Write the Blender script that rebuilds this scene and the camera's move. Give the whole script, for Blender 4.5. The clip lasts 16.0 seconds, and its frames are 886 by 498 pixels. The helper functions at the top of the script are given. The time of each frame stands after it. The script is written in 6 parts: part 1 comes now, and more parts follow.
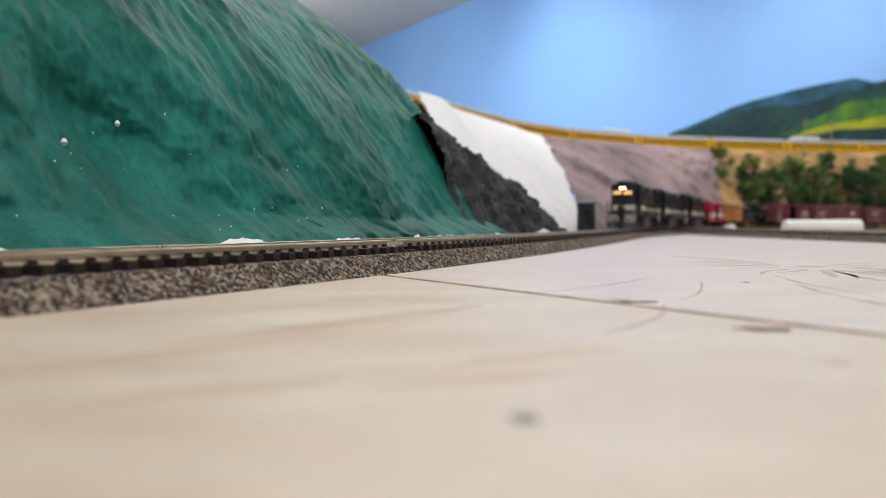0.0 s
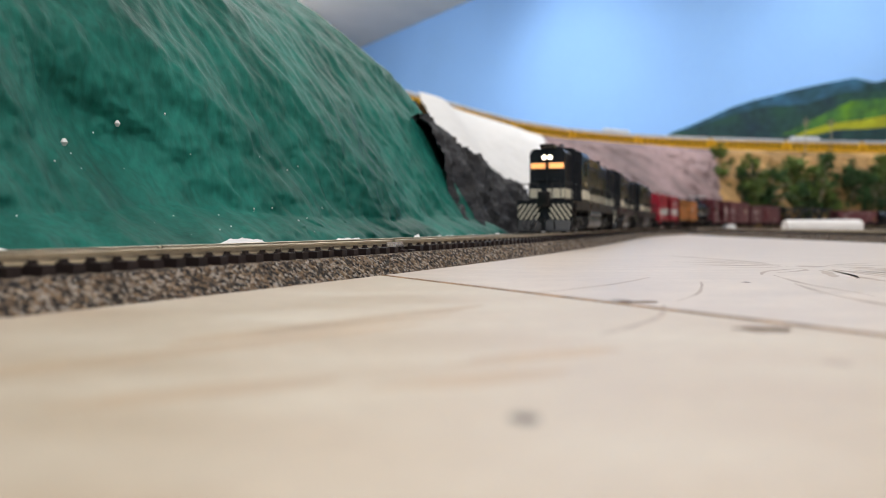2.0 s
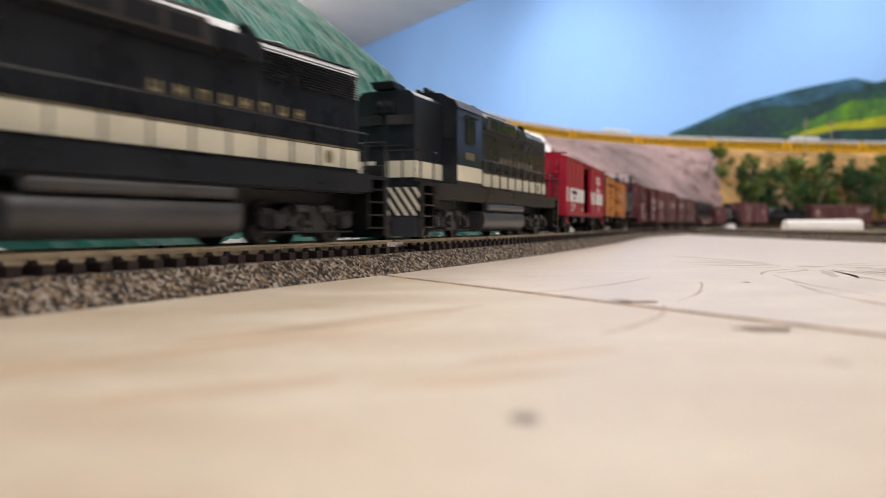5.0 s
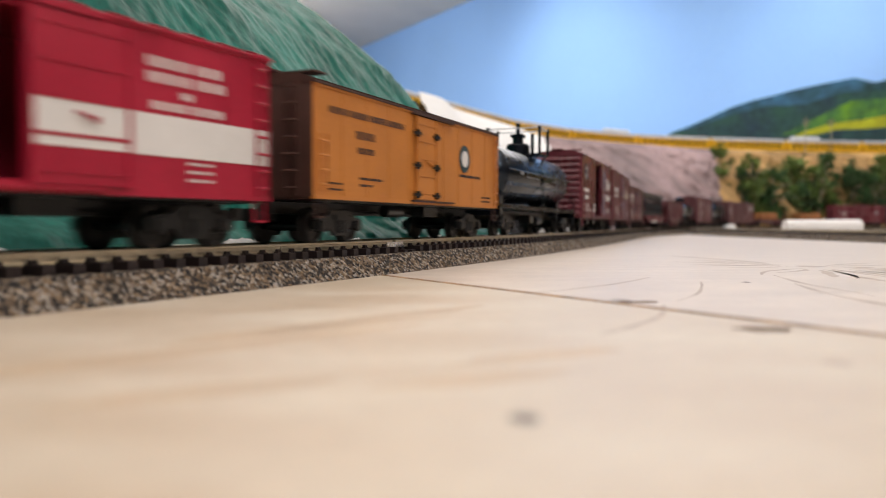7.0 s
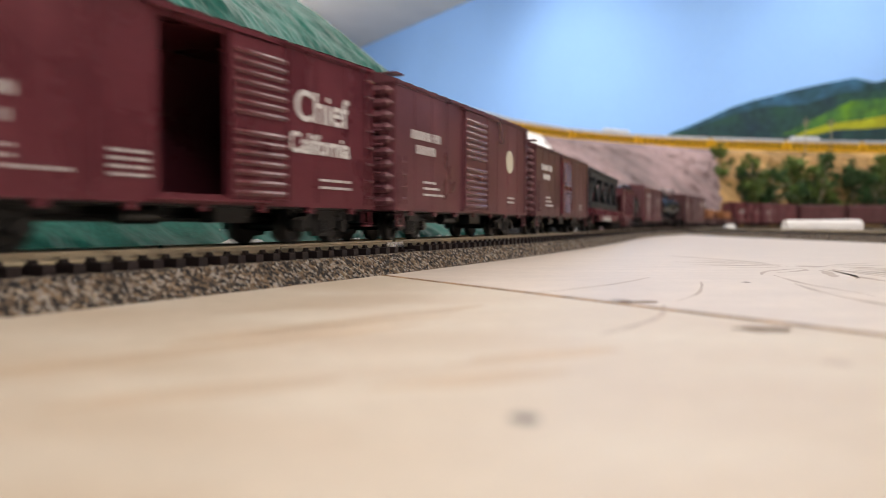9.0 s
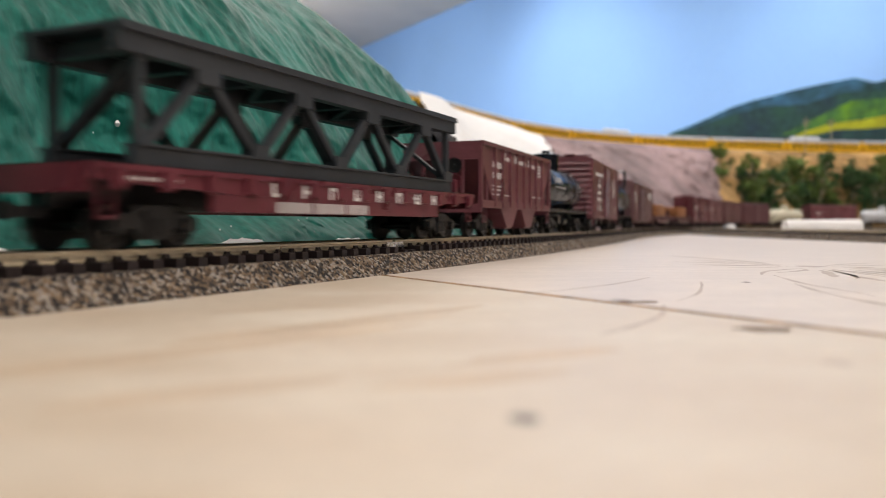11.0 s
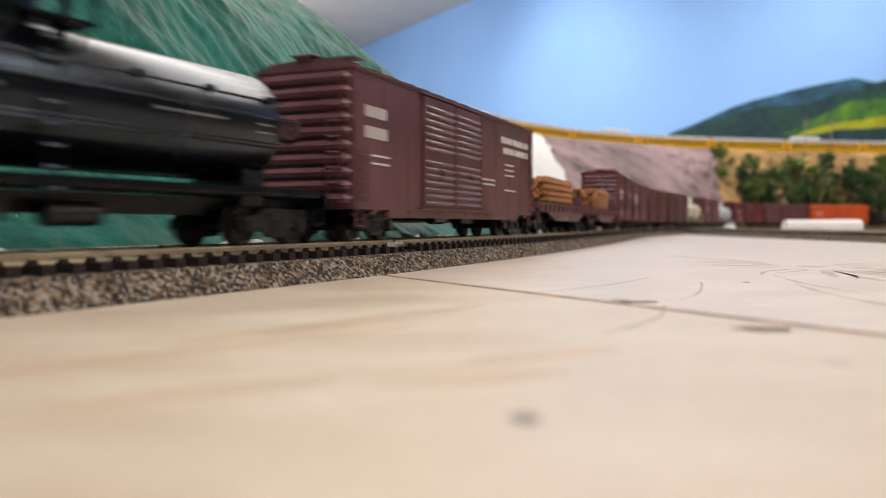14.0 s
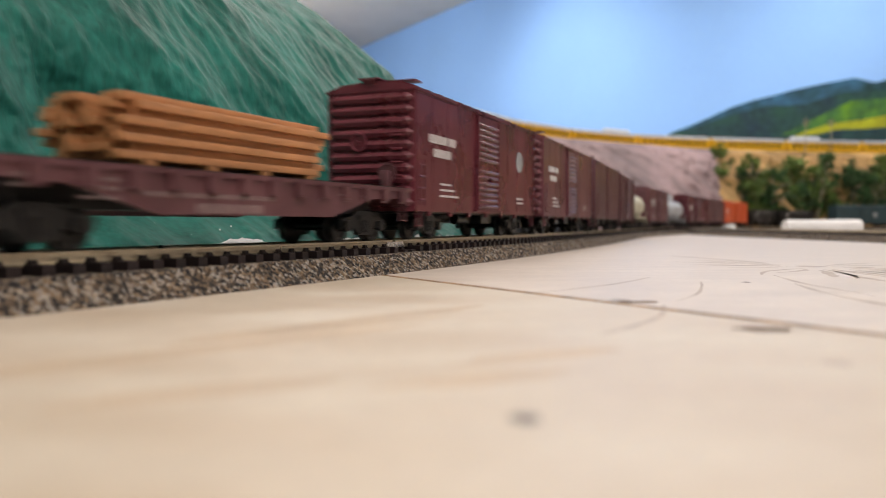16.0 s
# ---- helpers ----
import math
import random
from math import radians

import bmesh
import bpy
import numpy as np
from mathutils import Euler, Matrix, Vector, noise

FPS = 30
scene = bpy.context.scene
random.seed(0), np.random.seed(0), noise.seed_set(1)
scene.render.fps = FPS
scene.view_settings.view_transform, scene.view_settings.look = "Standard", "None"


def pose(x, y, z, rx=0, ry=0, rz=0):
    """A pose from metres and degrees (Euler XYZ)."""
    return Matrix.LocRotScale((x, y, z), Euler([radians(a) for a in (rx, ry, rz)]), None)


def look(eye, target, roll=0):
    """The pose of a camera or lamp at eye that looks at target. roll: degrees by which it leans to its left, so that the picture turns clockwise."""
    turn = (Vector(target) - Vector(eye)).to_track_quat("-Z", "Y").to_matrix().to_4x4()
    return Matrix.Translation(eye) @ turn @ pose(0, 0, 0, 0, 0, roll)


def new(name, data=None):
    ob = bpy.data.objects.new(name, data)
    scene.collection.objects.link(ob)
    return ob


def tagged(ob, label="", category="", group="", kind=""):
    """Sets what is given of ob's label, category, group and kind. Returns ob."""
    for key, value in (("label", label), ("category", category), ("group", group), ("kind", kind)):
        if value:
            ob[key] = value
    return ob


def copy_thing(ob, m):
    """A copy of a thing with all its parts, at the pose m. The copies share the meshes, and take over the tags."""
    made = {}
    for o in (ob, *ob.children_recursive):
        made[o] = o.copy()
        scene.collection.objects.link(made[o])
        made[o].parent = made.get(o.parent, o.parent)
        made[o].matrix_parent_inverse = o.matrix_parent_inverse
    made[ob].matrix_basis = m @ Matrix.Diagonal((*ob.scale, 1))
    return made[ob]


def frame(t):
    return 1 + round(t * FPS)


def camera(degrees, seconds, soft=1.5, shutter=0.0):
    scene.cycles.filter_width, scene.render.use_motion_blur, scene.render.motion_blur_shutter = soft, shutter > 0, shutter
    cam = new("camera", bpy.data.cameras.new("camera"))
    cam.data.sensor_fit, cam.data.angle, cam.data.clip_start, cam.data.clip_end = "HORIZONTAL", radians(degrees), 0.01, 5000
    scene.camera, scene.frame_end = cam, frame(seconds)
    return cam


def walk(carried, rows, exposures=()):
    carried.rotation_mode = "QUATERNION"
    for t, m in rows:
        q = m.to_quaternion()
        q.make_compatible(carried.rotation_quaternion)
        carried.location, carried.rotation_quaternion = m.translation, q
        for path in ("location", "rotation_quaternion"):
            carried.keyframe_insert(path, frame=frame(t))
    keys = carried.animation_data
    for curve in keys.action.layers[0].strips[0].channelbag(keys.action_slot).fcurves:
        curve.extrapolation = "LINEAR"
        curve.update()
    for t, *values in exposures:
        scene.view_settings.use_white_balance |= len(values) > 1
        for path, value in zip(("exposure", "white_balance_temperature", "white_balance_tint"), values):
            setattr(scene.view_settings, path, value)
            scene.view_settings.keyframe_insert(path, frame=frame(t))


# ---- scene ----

MM = 0.001
CAM_Z = 0.01524          # lens above the plywood
RAIL_Z = 0.0100          # rail head above the plywood
SPEED = 0.2246           # train, metres a second

cam = camera(58.38, 16.0, soft=0.55, shutter=0.45)
cam.data.dof.use_dof = True
cam.data.dof.focus_distance = 0.26
cam.data.dof.aperture_fstop = 16.0
EYE = pose(0, 0, CAM_Z, 90 - 1.76, 0, 0)
walk(cam, [(0, EYE), (16.0, EYE)], [(0, 0.04, 6120, 8), (1.5, 0.05, 6150, 8), (3.0, 0.10, 6350, 9), (4.0, 0.16, 6500, 10), (7.0, 0.19, 6580, 11), (16.0, 0.18, 6580, 11)])

# ---- light ----
world = bpy.data.worlds.new("room_air")
scene.world = world
world.use_nodes = True
world.node_tree.nodes["Background"].inputs[0].default_value = (0.9, 0.95, 1.0, 1)
world.node_tree.nodes["Background"].inputs[1].default_value = 0.05
CEIL = 1.35


def lamp_area(x, y, z, sx, sy, power, color=(1, 0.96, 0.9)):
    data = bpy.data.lights.new("ceiling_panel_light", "AREA")
    data.shape, data.size, data.size_y, data.energy, data.color = "RECTANGLE", sx, sy, power, color
    ob = new("ceiling_panel_light", data)
    ob.matrix_basis = pose(x, y, z, 0, 0, 0)
    return ob


def lamp_spot(eye, target, power, size, blend=0.9, color=(1, 0.97, 0.93)):
    data = bpy.data.lights.new("ceiling_spot_light", "SPOT")
    data.energy, data.spot_size, data.spot_blend, data.color, data.shadow_soft_size = power, radians(size), blend, color, 0.05
    ob = new("ceiling_spot_light", data)
    ob.matrix_basis = look(eye, target)
    return ob


WARM = (1, 0.957, 0.918)
# Area lamps just below the ceiling are unseen fill, added to brighten the layout
lamp_area(0.15, -0.3, CEIL - 0.03, 1.2, 0.6, 17, WARM)
lamp_area(2.1, 0.5, CEIL - 0.03, 1.2, 0.6, 10, WARM)
lamp_area(0.9, -1.9, CEIL - 0.03, 1.2, 0.6, 22, WARM)
lamp_spot((-0.06, 3.36, CEIL - 0.05), (0.72, 4.02, 0.58), 33, 88, 1.0, WARM)
lamp_spot((1.38, 2.45, CEIL - 0.05), (1.74, 3.2, 0.58), 15, 88, 1.0, WARM)
# Unseen point fill, added behind the hill to brighten ceiling and left backdrop
far_fill = bpy.data.lights.new("hanging_bulb_light", "POINT")
far_fill.energy, far_fill.color, far_fill.shadow_soft_size = 60, WARM, 0.12
new("hanging_bulb_light", far_fill).matrix_basis = pose(-1.5, 3.9, 0.98)
# Wide unseen fill, added ahead of the track for highlights on tank tops
lamp_area(0.45, 2.2, CEIL - 0.03, 2.2, 1.6, 34, WARM)


# ---- materials ----
def mat(name, color, rough=0.5, metal=0.0, vary=0.25, scale=60.0, fine=600.0, bump=0.15, stretch=(1, 1, 1), dist=0.0006, tint=None, rand=0.0, spec=0.5):
    """Painted or natural surface: two scales of colour variation and a fine relief."""
    m = bpy.data.materials.new(name)
    m.use_nodes = True
    nt = m.node_tree
    n, l = nt.nodes, nt.links
    b = n["Principled BSDF"]
    co = n.new("ShaderNodeTexCoord")
    mp = n.new("ShaderNodeMapping")
    mp.inputs["Scale"].default_value = stretch
    l.new(co.outputs["Object"], mp.inputs[0])
    big = n.new("ShaderNodeTexNoise")
    big.inputs["Scale"].default_value, big.inputs["Detail"].default_value = scale, 5
    l.new(mp.outputs[0], big.inputs[0])
    small = n.new("ShaderNodeTexNoise")
    small.inputs["Scale"].default_value, small.inputs["Detail"].default_value = fine, 3
    l.new(mp.outputs[0], small.inputs[0])
    ramp = n.new("ShaderNodeValToRGB")
    lo = tint or tuple(c * (1 - vary) for c in color)
    hi = tuple(min(1, c * (1 + vary * 0.6)) for c in color)
    ramp.color_ramp.elements[0].position, ramp.color_ramp.elements[1].position = 0.33, 0.67
    ramp.color_ramp.elements[0].color, ramp.color_ramp.elements[1].color = (*lo, 1), (*hi, 1)
    l.new(big.outputs[0], ramp.inputs[0])
    mix = n.new("ShaderNodeMix")
    mix.data_type, mix.blend_type = "RGBA", "OVERLAY"
    mix.inputs[0].default_value = min(0.6, vary)
    l.new(ramp.outputs[0], mix.inputs[6])
    l.new(small.outputs[0], mix.inputs[7])
    out = mix.outputs[2]
    if rand:
        inf = n.new("ShaderNodeObjectInfo")
        hs = n.new("ShaderNodeHueSaturation")
        mr = n.new("ShaderNodeMapRange")
        mr.inputs["To Min"].default_value, mr.inputs["To Max"].default_value = 1 - rand, 1 + rand
        l.new(inf.outputs["Random"], mr.inputs[0])
        l.new(mr.outputs[0], hs.inputs["Value"])
        l.new(out, hs.inputs["Color"])
        out = hs.outputs[0]
    l.new(out, b.inputs["Base Color"])
    b.inputs["Roughness"].default_value, b.inputs["Metallic"].default_value = rough, metal
    b.inputs["Specular IOR Level"].default_value = spec
    rr = n.new("ShaderNodeMapRange")
    rr.inputs["To Min"].default_value, rr.inputs["To Max"].default_value = max(0.05, rough - 0.12), min(1, rough + 0.12)
    l.new(big.outputs[0], rr.inputs[0])
    l.new(rr.outputs[0], b.inputs["Roughness"])
    if bump:
        bp = n.new("ShaderNodeBump")
        bp.inputs["Strength"].default_value, bp.inputs["Distance"].default_value = bump, dist
        l.new(small.outputs[0], bp.inputs["Height"])
        l.new(bp.outputs[0], b.inputs["Normal"])
    return m


def glow(name, color, strength):
    m = bpy.data.materials.new(name)
    m.use_nodes = True
    b = m.node_tree.nodes["Principled BSDF"]
    b.inputs["Base Color"].default_value = (*color, 1)
    b.inputs["Emission Color"].default_value = (*color, 1)
    b.inputs["Emission Strength"].default_value = strength
    return m


M_PLY2 = mat("pale_plywood", (0.525, 0.457, 0.398), 0.40, vary=0.16, scale=34, fine=300, bump=0.08, stretch=(1, 2.2, 1), dist=0.0004, tint=(0.47, 0.398, 0.336))
M_PLY = mat("plywood", (0.478, 0.422, 0.345), 0.44, vary=0.16, scale=24, fine=240, tint=(0.45, 0.362, 0.268), bump=0.08, stretch=(1, 2.2, 1), dist=0.0004)
M_PLYEDGE = mat("plywood_edge", (0.42, 0.27, 0.14), 0.8, vary=0.35, scale=40, fine=300)


def cork_material():
    """Crushed grains of tan, grey and near-black stone, each cell one grain."""
    m = bpy.data.materials.new("cork_roadbed")
    m.use_nodes = True
    n, l = m.node_tree.nodes, m.node_tree.links
    b = n["Principled BSDF"]
    co = n.new("ShaderNodeTexCoord")
    vo = n.new("ShaderNodeTexVoronoi")
    vo.inputs["Scale"].default_value = 1250
    vo2 = n.new("ShaderNodeTexVoronoi")
    vo2.inputs["Scale"].default_value = 700
    big = n.new("ShaderNodeTexNoise")
    big.inputs["Scale"].default_value = 130
    for v in (vo, vo2, big):
        l.new(co.outputs["Object"], v.inputs["Vector"])
    sep = n.new("ShaderNodeSeparateColor")
    l.new(vo.outputs["Color"], sep.inputs[0])
    ramp = n.new("ShaderNodeValToRGB")
    e = ramp.color_ramp.elements
    e[0].position, e[0].color = 0.0, (0.012, 0.011, 0.012, 1)
    e[1].position, e[1].color = 1.0, (0.38, 0.30, 0.22, 1)
    for p, c in ((0.26, (0.030, 0.024, 0.021, 1)), (0.46, (0.105, 0.070, 0.044, 1)), (0.70, (0.23, 0.155, 0.092, 1)), (0.90, (0.34, 0.31, 0.28, 1))):
        k = e.new(p)
        k.color = c
    l.new(sep.outputs[0], ramp.inputs[0])
    mx = n.new("ShaderNodeMix")
    mx.data_type, mx.blend_type = "RGBA", "OVERLAY"
    mx.inputs[0].default_value = 0.5
    l.new(ramp.outputs[0], mx.inputs[6])
    l.new(big.outputs[0], mx.inputs[7])
    l.new(mx.outputs[2], b.inputs["Base Color"])
    b.inputs["Roughness"].default_value = 0.9
    add = n.new("ShaderNodeMath")
    add.operation = "ADD"
    l.new(vo.outputs["Distance"], add.inputs[0])
    l.new(vo2.outputs["Distance"], add.inputs[1])
    bp = n.new("ShaderNodeBump")
    bp.invert = True
    bp.inputs["Strength"].default_value, bp.inputs["Distance"].default_value = 1.0, 0.0013
    l.new(add.outputs[0], bp.inputs["Height"])
    l.new(bp.outputs[0], b.inputs["Normal"])
    return m


M_CORK = cork_material()
M_TIE = mat("tie_plastic", (0.020, 0.011, 0.012), 0.5, vary=0.3, scale=150, fine=1500, bump=0.2, rand=0.25)
M_RAIL = mat("nickel_silver_rail", (0.62, 0.55, 0.42), 0.32, metal=0.9, vary=0.2, scale=90, fine=900, bump=0.05)
M_GREEN = mat("green_painted_plaster", (0.013, 0.120, 0.096), 0.60, vary=0.5, scale=22, fine=420, bump=0.35, stretch=(1, 1, 0.35), dist=0.0006, tint=(0.0025, 0.058, 0.045), spec=0.17)
M_PLASTER = mat("white_plaster", (0.70, 0.705, 0.71), 0.85, vary=0.08, scale=60, fine=300, bump=0.5, dist=0.001)
M_BLACKROCK = mat("dark_grey_rock", (0.022, 0.023, 0.029), 0.75, vary=0.6, scale=40, fine=240, bump=0.9, dist=0.003)
M_MAUVE = mat("mauve_rock", (0.235, 0.165, 0.170), 0.9, vary=0.5, scale=9, fine=70, bump=0.6, stretch=(1, 1, 0.22), dist=0.003)
M_TAN = mat("tan_soil", (0.36, 0.22, 0.085), 0.95, vary=0.45, scale=12, fine=120, bump=0.9, dist=0.004)
M_LEAF = mat("foam_foliage", (0.095, 0.155, 0.030), 0.95, vary=0.6, scale=25, fine=200, bump=0.8, dist=0.003)
M_LEAF2 = mat("dark_foam_foliage", (0.036, 0.092, 0.026), 0.95, vary=0.6, scale=25, fine=200, bump=0.8, dist=0.003)
M_LEAF3 = mat("yellow_green_foliage", (0.20, 0.19, 0.035), 0.95, vary=0.5, scale=25, fine=200, bump=0.8, dist=0.003)
M_TRUNK = mat("bare_trunk", (0.28, 0.24, 0.17), 0.9, vary=0.3)
M_CEIL = mat("ceiling_paint", (0.80, 0.75, 0.68), 0.9, vary=0.05, scale=4, fine=60, bump=0.1)
# Unseen walls are kept dim so the black tanks reflect less light
M_WALL = mat("unseen_wall_dim", (0.20, 0.235, 0.29), 0.9, vary=0.05, scale=4, fine=60, bump=0.1)
M_SKY = mat("sky_blue_backdrop", (0.27, 0.50, 0.92), 0.9, vary=0.04, scale=2, fine=50, bump=0.05)
M_FLOOR = mat("room_floor", (0.25, 0.23, 0.2), 0.8, vary=0.2, scale=5, fine=80)
M_YELLOW = mat("passenger_yellow", (0.74, 0.43, 0.012), 0.45, vary=0.15)
M_ROOFGREY = mat("passenger_grey", (0.30, 0.31, 0.33), 0.5, vary=0.15)
M_BOXRED = mat("boxcar_brown_paint", (0.145, 0.052, 0.063), 0.31, vary=0.22, scale=45, fine=900, bump=0.08)
M_BOXRED2 = mat("boxcar_maroon_paint", (0.125, 0.028, 0.039), 0.29, vary=0.22, scale=45, fine=900, bump=0.08)
M_BOXBROWN = mat("boxcar_dull_brown_paint", (0.120, 0.050, 0.057), 0.34, vary=0.25, scale=45, fine=900, bump=0.08)
M_CRIMSON = mat("crimson_paint", (0.36, 0.013, 0.038), 0.36, vary=0.15, scale=45, fine=900, bump=0.06)
M_ORANGE = mat("orange_paint", (0.50, 0.185, 0.036), 0.45, vary=0.12, scale=45, fine=900, bump=0.06)
M_REDORANGE = mat("red_orange_paint", (0.52, 0.075, 0.012), 0.48, vary=0.12, scale=45, fine=900, bump=0.06)
M_TEAL = mat("dark_teal_paint", (0.018, 0.045, 0.055), 0.5, vary=0.2, scale=45, fine=900, bump=0.06)
M_BLACK = mat("satin_black_paint", (0.004, 0.0045, 0.0065), 0.25, vary=0.3, scale=60, fine=900, bump=0.02, spec=0.55)
# Blue specular tint puts the cool cast of reflected light into the paint
M_BLACK.node_tree.nodes["Principled BSDF"].inputs["Specular Tint"].default_value = (0.62, 0.79, 1.0, 1)
M_LOCO = mat("locomotive_black_paint", (0.0125, 0.0150, 0.0205), 0.30, spec=0.4, vary=0.3, scale=50, fine=900, bump=0.06)
M_LOCOROOF = mat("dark_brown_roof", (0.017, 0.014, 0.013), 0.6, vary=0.3)
M_UNDER = mat("grimy_underframe", (0.007, 0.0068, 0.0075), 0.36, spec=0.5, vary=0.45, scale=120, fine=900, bump=0.2)
M_WHEEL = mat("dark_steel_wheel", (0.012, 0.011, 0.011), 0.4, metal=0.2, vary=0.4)
M_CREAM = mat("cream_stripe_paint", (0.66, 0.62, 0.50), 0.5, vary=0.12, scale=60, fine=700, bump=0.04)
M_WHITE = mat("white_lettering", (0.66, 0.645, 0.64), 0.6, vary=0.08)
M_GOLD = mat("gold_lettering", (0.22, 0.18, 0.10), 0.5, vary=0.15)
M_DARKTXT = mat("black_lettering", (0.05, 0.03, 0.03), 0.6, vary=0.2)
M_GREYBODY = mat("weathered_grey_tank", (0.014, 0.015, 0.018), 0.22, vary=0.35, scale=60, fine=800, bump=0.03, spec=0.6)
M_STEELTANK = mat("silver_tank", (0.55, 0.58, 0.62), 0.35, vary=0.15)
M_CREAMTANK = mat("cream_tank", (0.62, 0.60, 0.48), 0.45, vary=0.15)
M_WOOD = mat("lumber", (0.52, 0.235, 0.095), 0.5, vary=0.35, scale=70, fine=900, bump=0.2, stretch=(0.15, 1, 1))
M_GIRDER = mat("bridge_girder_grey", (0.026, 0.030, 0.036), 0.5, vary=0.25)
M_FADED = mat("faded_lettering", (0.26, 0.19, 0.185), 0.6, vary=0.2)
# Greyer than M_UNDER: light falling on the loco trucks is in the colour
M_LOCOTRUCK = mat("lifted_locomotive_grey", (0.022, 0.022, 0.024), 0.45, vary=0.4, scale=120, fine=900, bump=0.2)
M_FUEL = mat("grey_fuel_tank_paint", (0.050, 0.051, 0.056), 0.32, vary=0.25, scale=60, fine=800, bump=0.04)
M_ROLL = mat("white_paper_roll", (0.85, 0.85, 0.86), 0.7, vary=0.04)
M_GLASS = mat("dark_glazing", (0.02, 0.022, 0.026), 0.08, vary=0.05, bump=0)
M_HEAD = glow("headlight_glow", (1.0, 0.84, 0.62), 5)
M_NUMB = glow("number_board_glow", (1.0, 0.45, 0.15), 0.95)


# ---- mesh building, in millimetres ----
class Mesh:
    def __init__(self):
        self.v, self.f = [], []

    def add(self, vs, fs):
        o = len(self.v)
        self.v += [tuple(p) for p in vs]
        self.f += [tuple(o + i for i in q) for q in fs]
        return self

    def box(self, x0, x1, y0, y1, z0, z1):
        if x0 > x1:
            x0, x1 = x1, x0
        if y0 > y1:
            y0, y1 = y1, y0
        return self.add([(x0, y0, z0), (x1, y0, z0), (x1, y1, z0), (x0, y1, z0), (x0, y0, z1), (x1, y0, z1), (x1, y1, z1), (x0, y1, z1)],
                        [(0, 3, 2, 1), (4, 5, 6, 7), (0, 1, 5, 4), (1, 2, 6, 5), (2, 3, 7, 6), (3, 0, 4, 7)])

    def bevel_box(self, x0, x1, y0, y1, z0, z1, r=0.5):
        """Box with all upright and long edges chamfered."""
        bm = bmesh.new()
        bmesh.ops.create_cube(bm, size=1)
        for v in bm.verts:
            v.co = Vector(((x0 + x1) / 2 + v.co.x * abs(x1 - x0), (y0 + y1) / 2 + v.co.y * abs(y1 - y0), (z0 + z1) / 2 + v.co.z * abs(z1 - z0)))
        bmesh.ops.bevel(bm, geom=bm.edges[:], offset=r, segments=2, affect="EDGES", profile=0.5)
        bm.verts.index_update()
        self.add([v.co[:] for v in bm.verts], [[v.index for v in f.verts] for f in bm.faces])
        bm.free()
        return self

    def prism(self, pts, a, b, axis="x"):
        """Outline pts swept from a to b along an axis. Outline is (y, z) for x, (x, z) for y, (x, y) for z."""
        put = {"x": lambda s, p: (s, p[0], p[1]), "y": lambda s, p: (p[0], s, p[1]), "z": lambda s, p: (p[0], p[1], s)}[axis]
        n = len(pts)
        area = sum(pts[i][0] * pts[(i + 1) % n][1] - pts[(i + 1) % n][0] * pts[i][1] for i in range(n))
        if (area < 0) != (axis == "y"):
            pts = pts[::-1]
        if a > b:
            a, b = b, a
        vs = [put(a, p) for p in pts] + [put(b, p) for p in pts]
        fs = [tuple(range(n))[::-1], tuple(range(n, 2 * n))] + [(i, (i + 1) % n, n + (i + 1) % n, n + i) for i in range(n)]
        return self.add(vs, fs)

    def turned(self, prof, centre, axis="x", n=16):
        """Solid of revolution: prof is (along, radius) rows."""
        vs, fs = [], []
        for a, r in prof:
            for k in range(n):
                c, s = r * math.cos(2 * math.pi * k / n), r * math.sin(2 * math.pi * k / n)
                p = {"x": (a, c, s), "y": (s, a, c), "z": (c, s, a)}[axis]
                vs.append((p[0] + centre[0], p[1] + centre[1], p[2] + centre[2]))
        for i in range(len(prof) - 1):
            for k in range(n):
                fs.append((i * n + k, i * n + (k + 1) % n, (i + 1) * n + (k + 1) % n, (i + 1) * n + k))
        fs.append(tuple(range(n))[::-1])
        fs.append(tuple((len(prof) - 1) * n + k for k in range(n)))
        return self.add(vs, fs)

    def cyl(self, c, r, length, axis="x", n=14):
        return self.turned([(-length / 2, r), (length / 2, r)], c, axis, n)

    def rod(self, p, q, r=0.25, n=6):
        """Round bar between two points."""
        p, q = Vector(p), Vector(q)
        d = (q - p).normalized()
        a = d.orthogonal().normalized()
        b = d.cross(a)
        ring = [a * math.cos(2 * math.pi * k / n) * r + b * math.sin(2 * math.pi * k / n) * r for k in range(n)]
        return self.add([p + o for o in ring] + [q + o for o in ring],
                        [(k, (k + 1) % n, n + (k + 1) % n, n + k) for k in range(n)] + [tuple(range(n))[::-1], tuple(range(n, 2 * n))])

    def bar(self, p, q, w, h):
        """Rectangular bar between two points, w across and h deep."""
        p, q = Vector(p), Vector(q)
        d = (q - p).normalized()
        a = Vector((0, 1, 0)) if abs(d.y) < 0.9 else Vector((1, 0, 0))
        b = d.cross(a).normalized()
        a = b.cross(d).normalized()
        o = [a * w / 2 + b * h / 2, -a * w / 2 + b * h / 2, -a * w / 2 - b * h / 2, a * w / 2 - b * h / 2]
        return self.add([p + k for k in o] + [q + k for k in o], [(3, 2, 1, 0), (4, 5, 6, 7), (0, 1, 5, 4), (1, 2, 6, 5), (2, 3, 7, 6), (3, 0, 4, 7)])

    def data(self, name, material, scale=MM, sharp=35):
        me = bpy.data.meshes.new(name)
        me.from_pydata([(x * scale, y * scale, z * scale) for x, y, z in self.v], [], self.f)
        me.materials.append(material)
        me.polygons.foreach_set("use_smooth", [True] * len(me.polygons))
        me.set_sharp_from_angle(angle=radians(sharp))
        me.update()
        return me


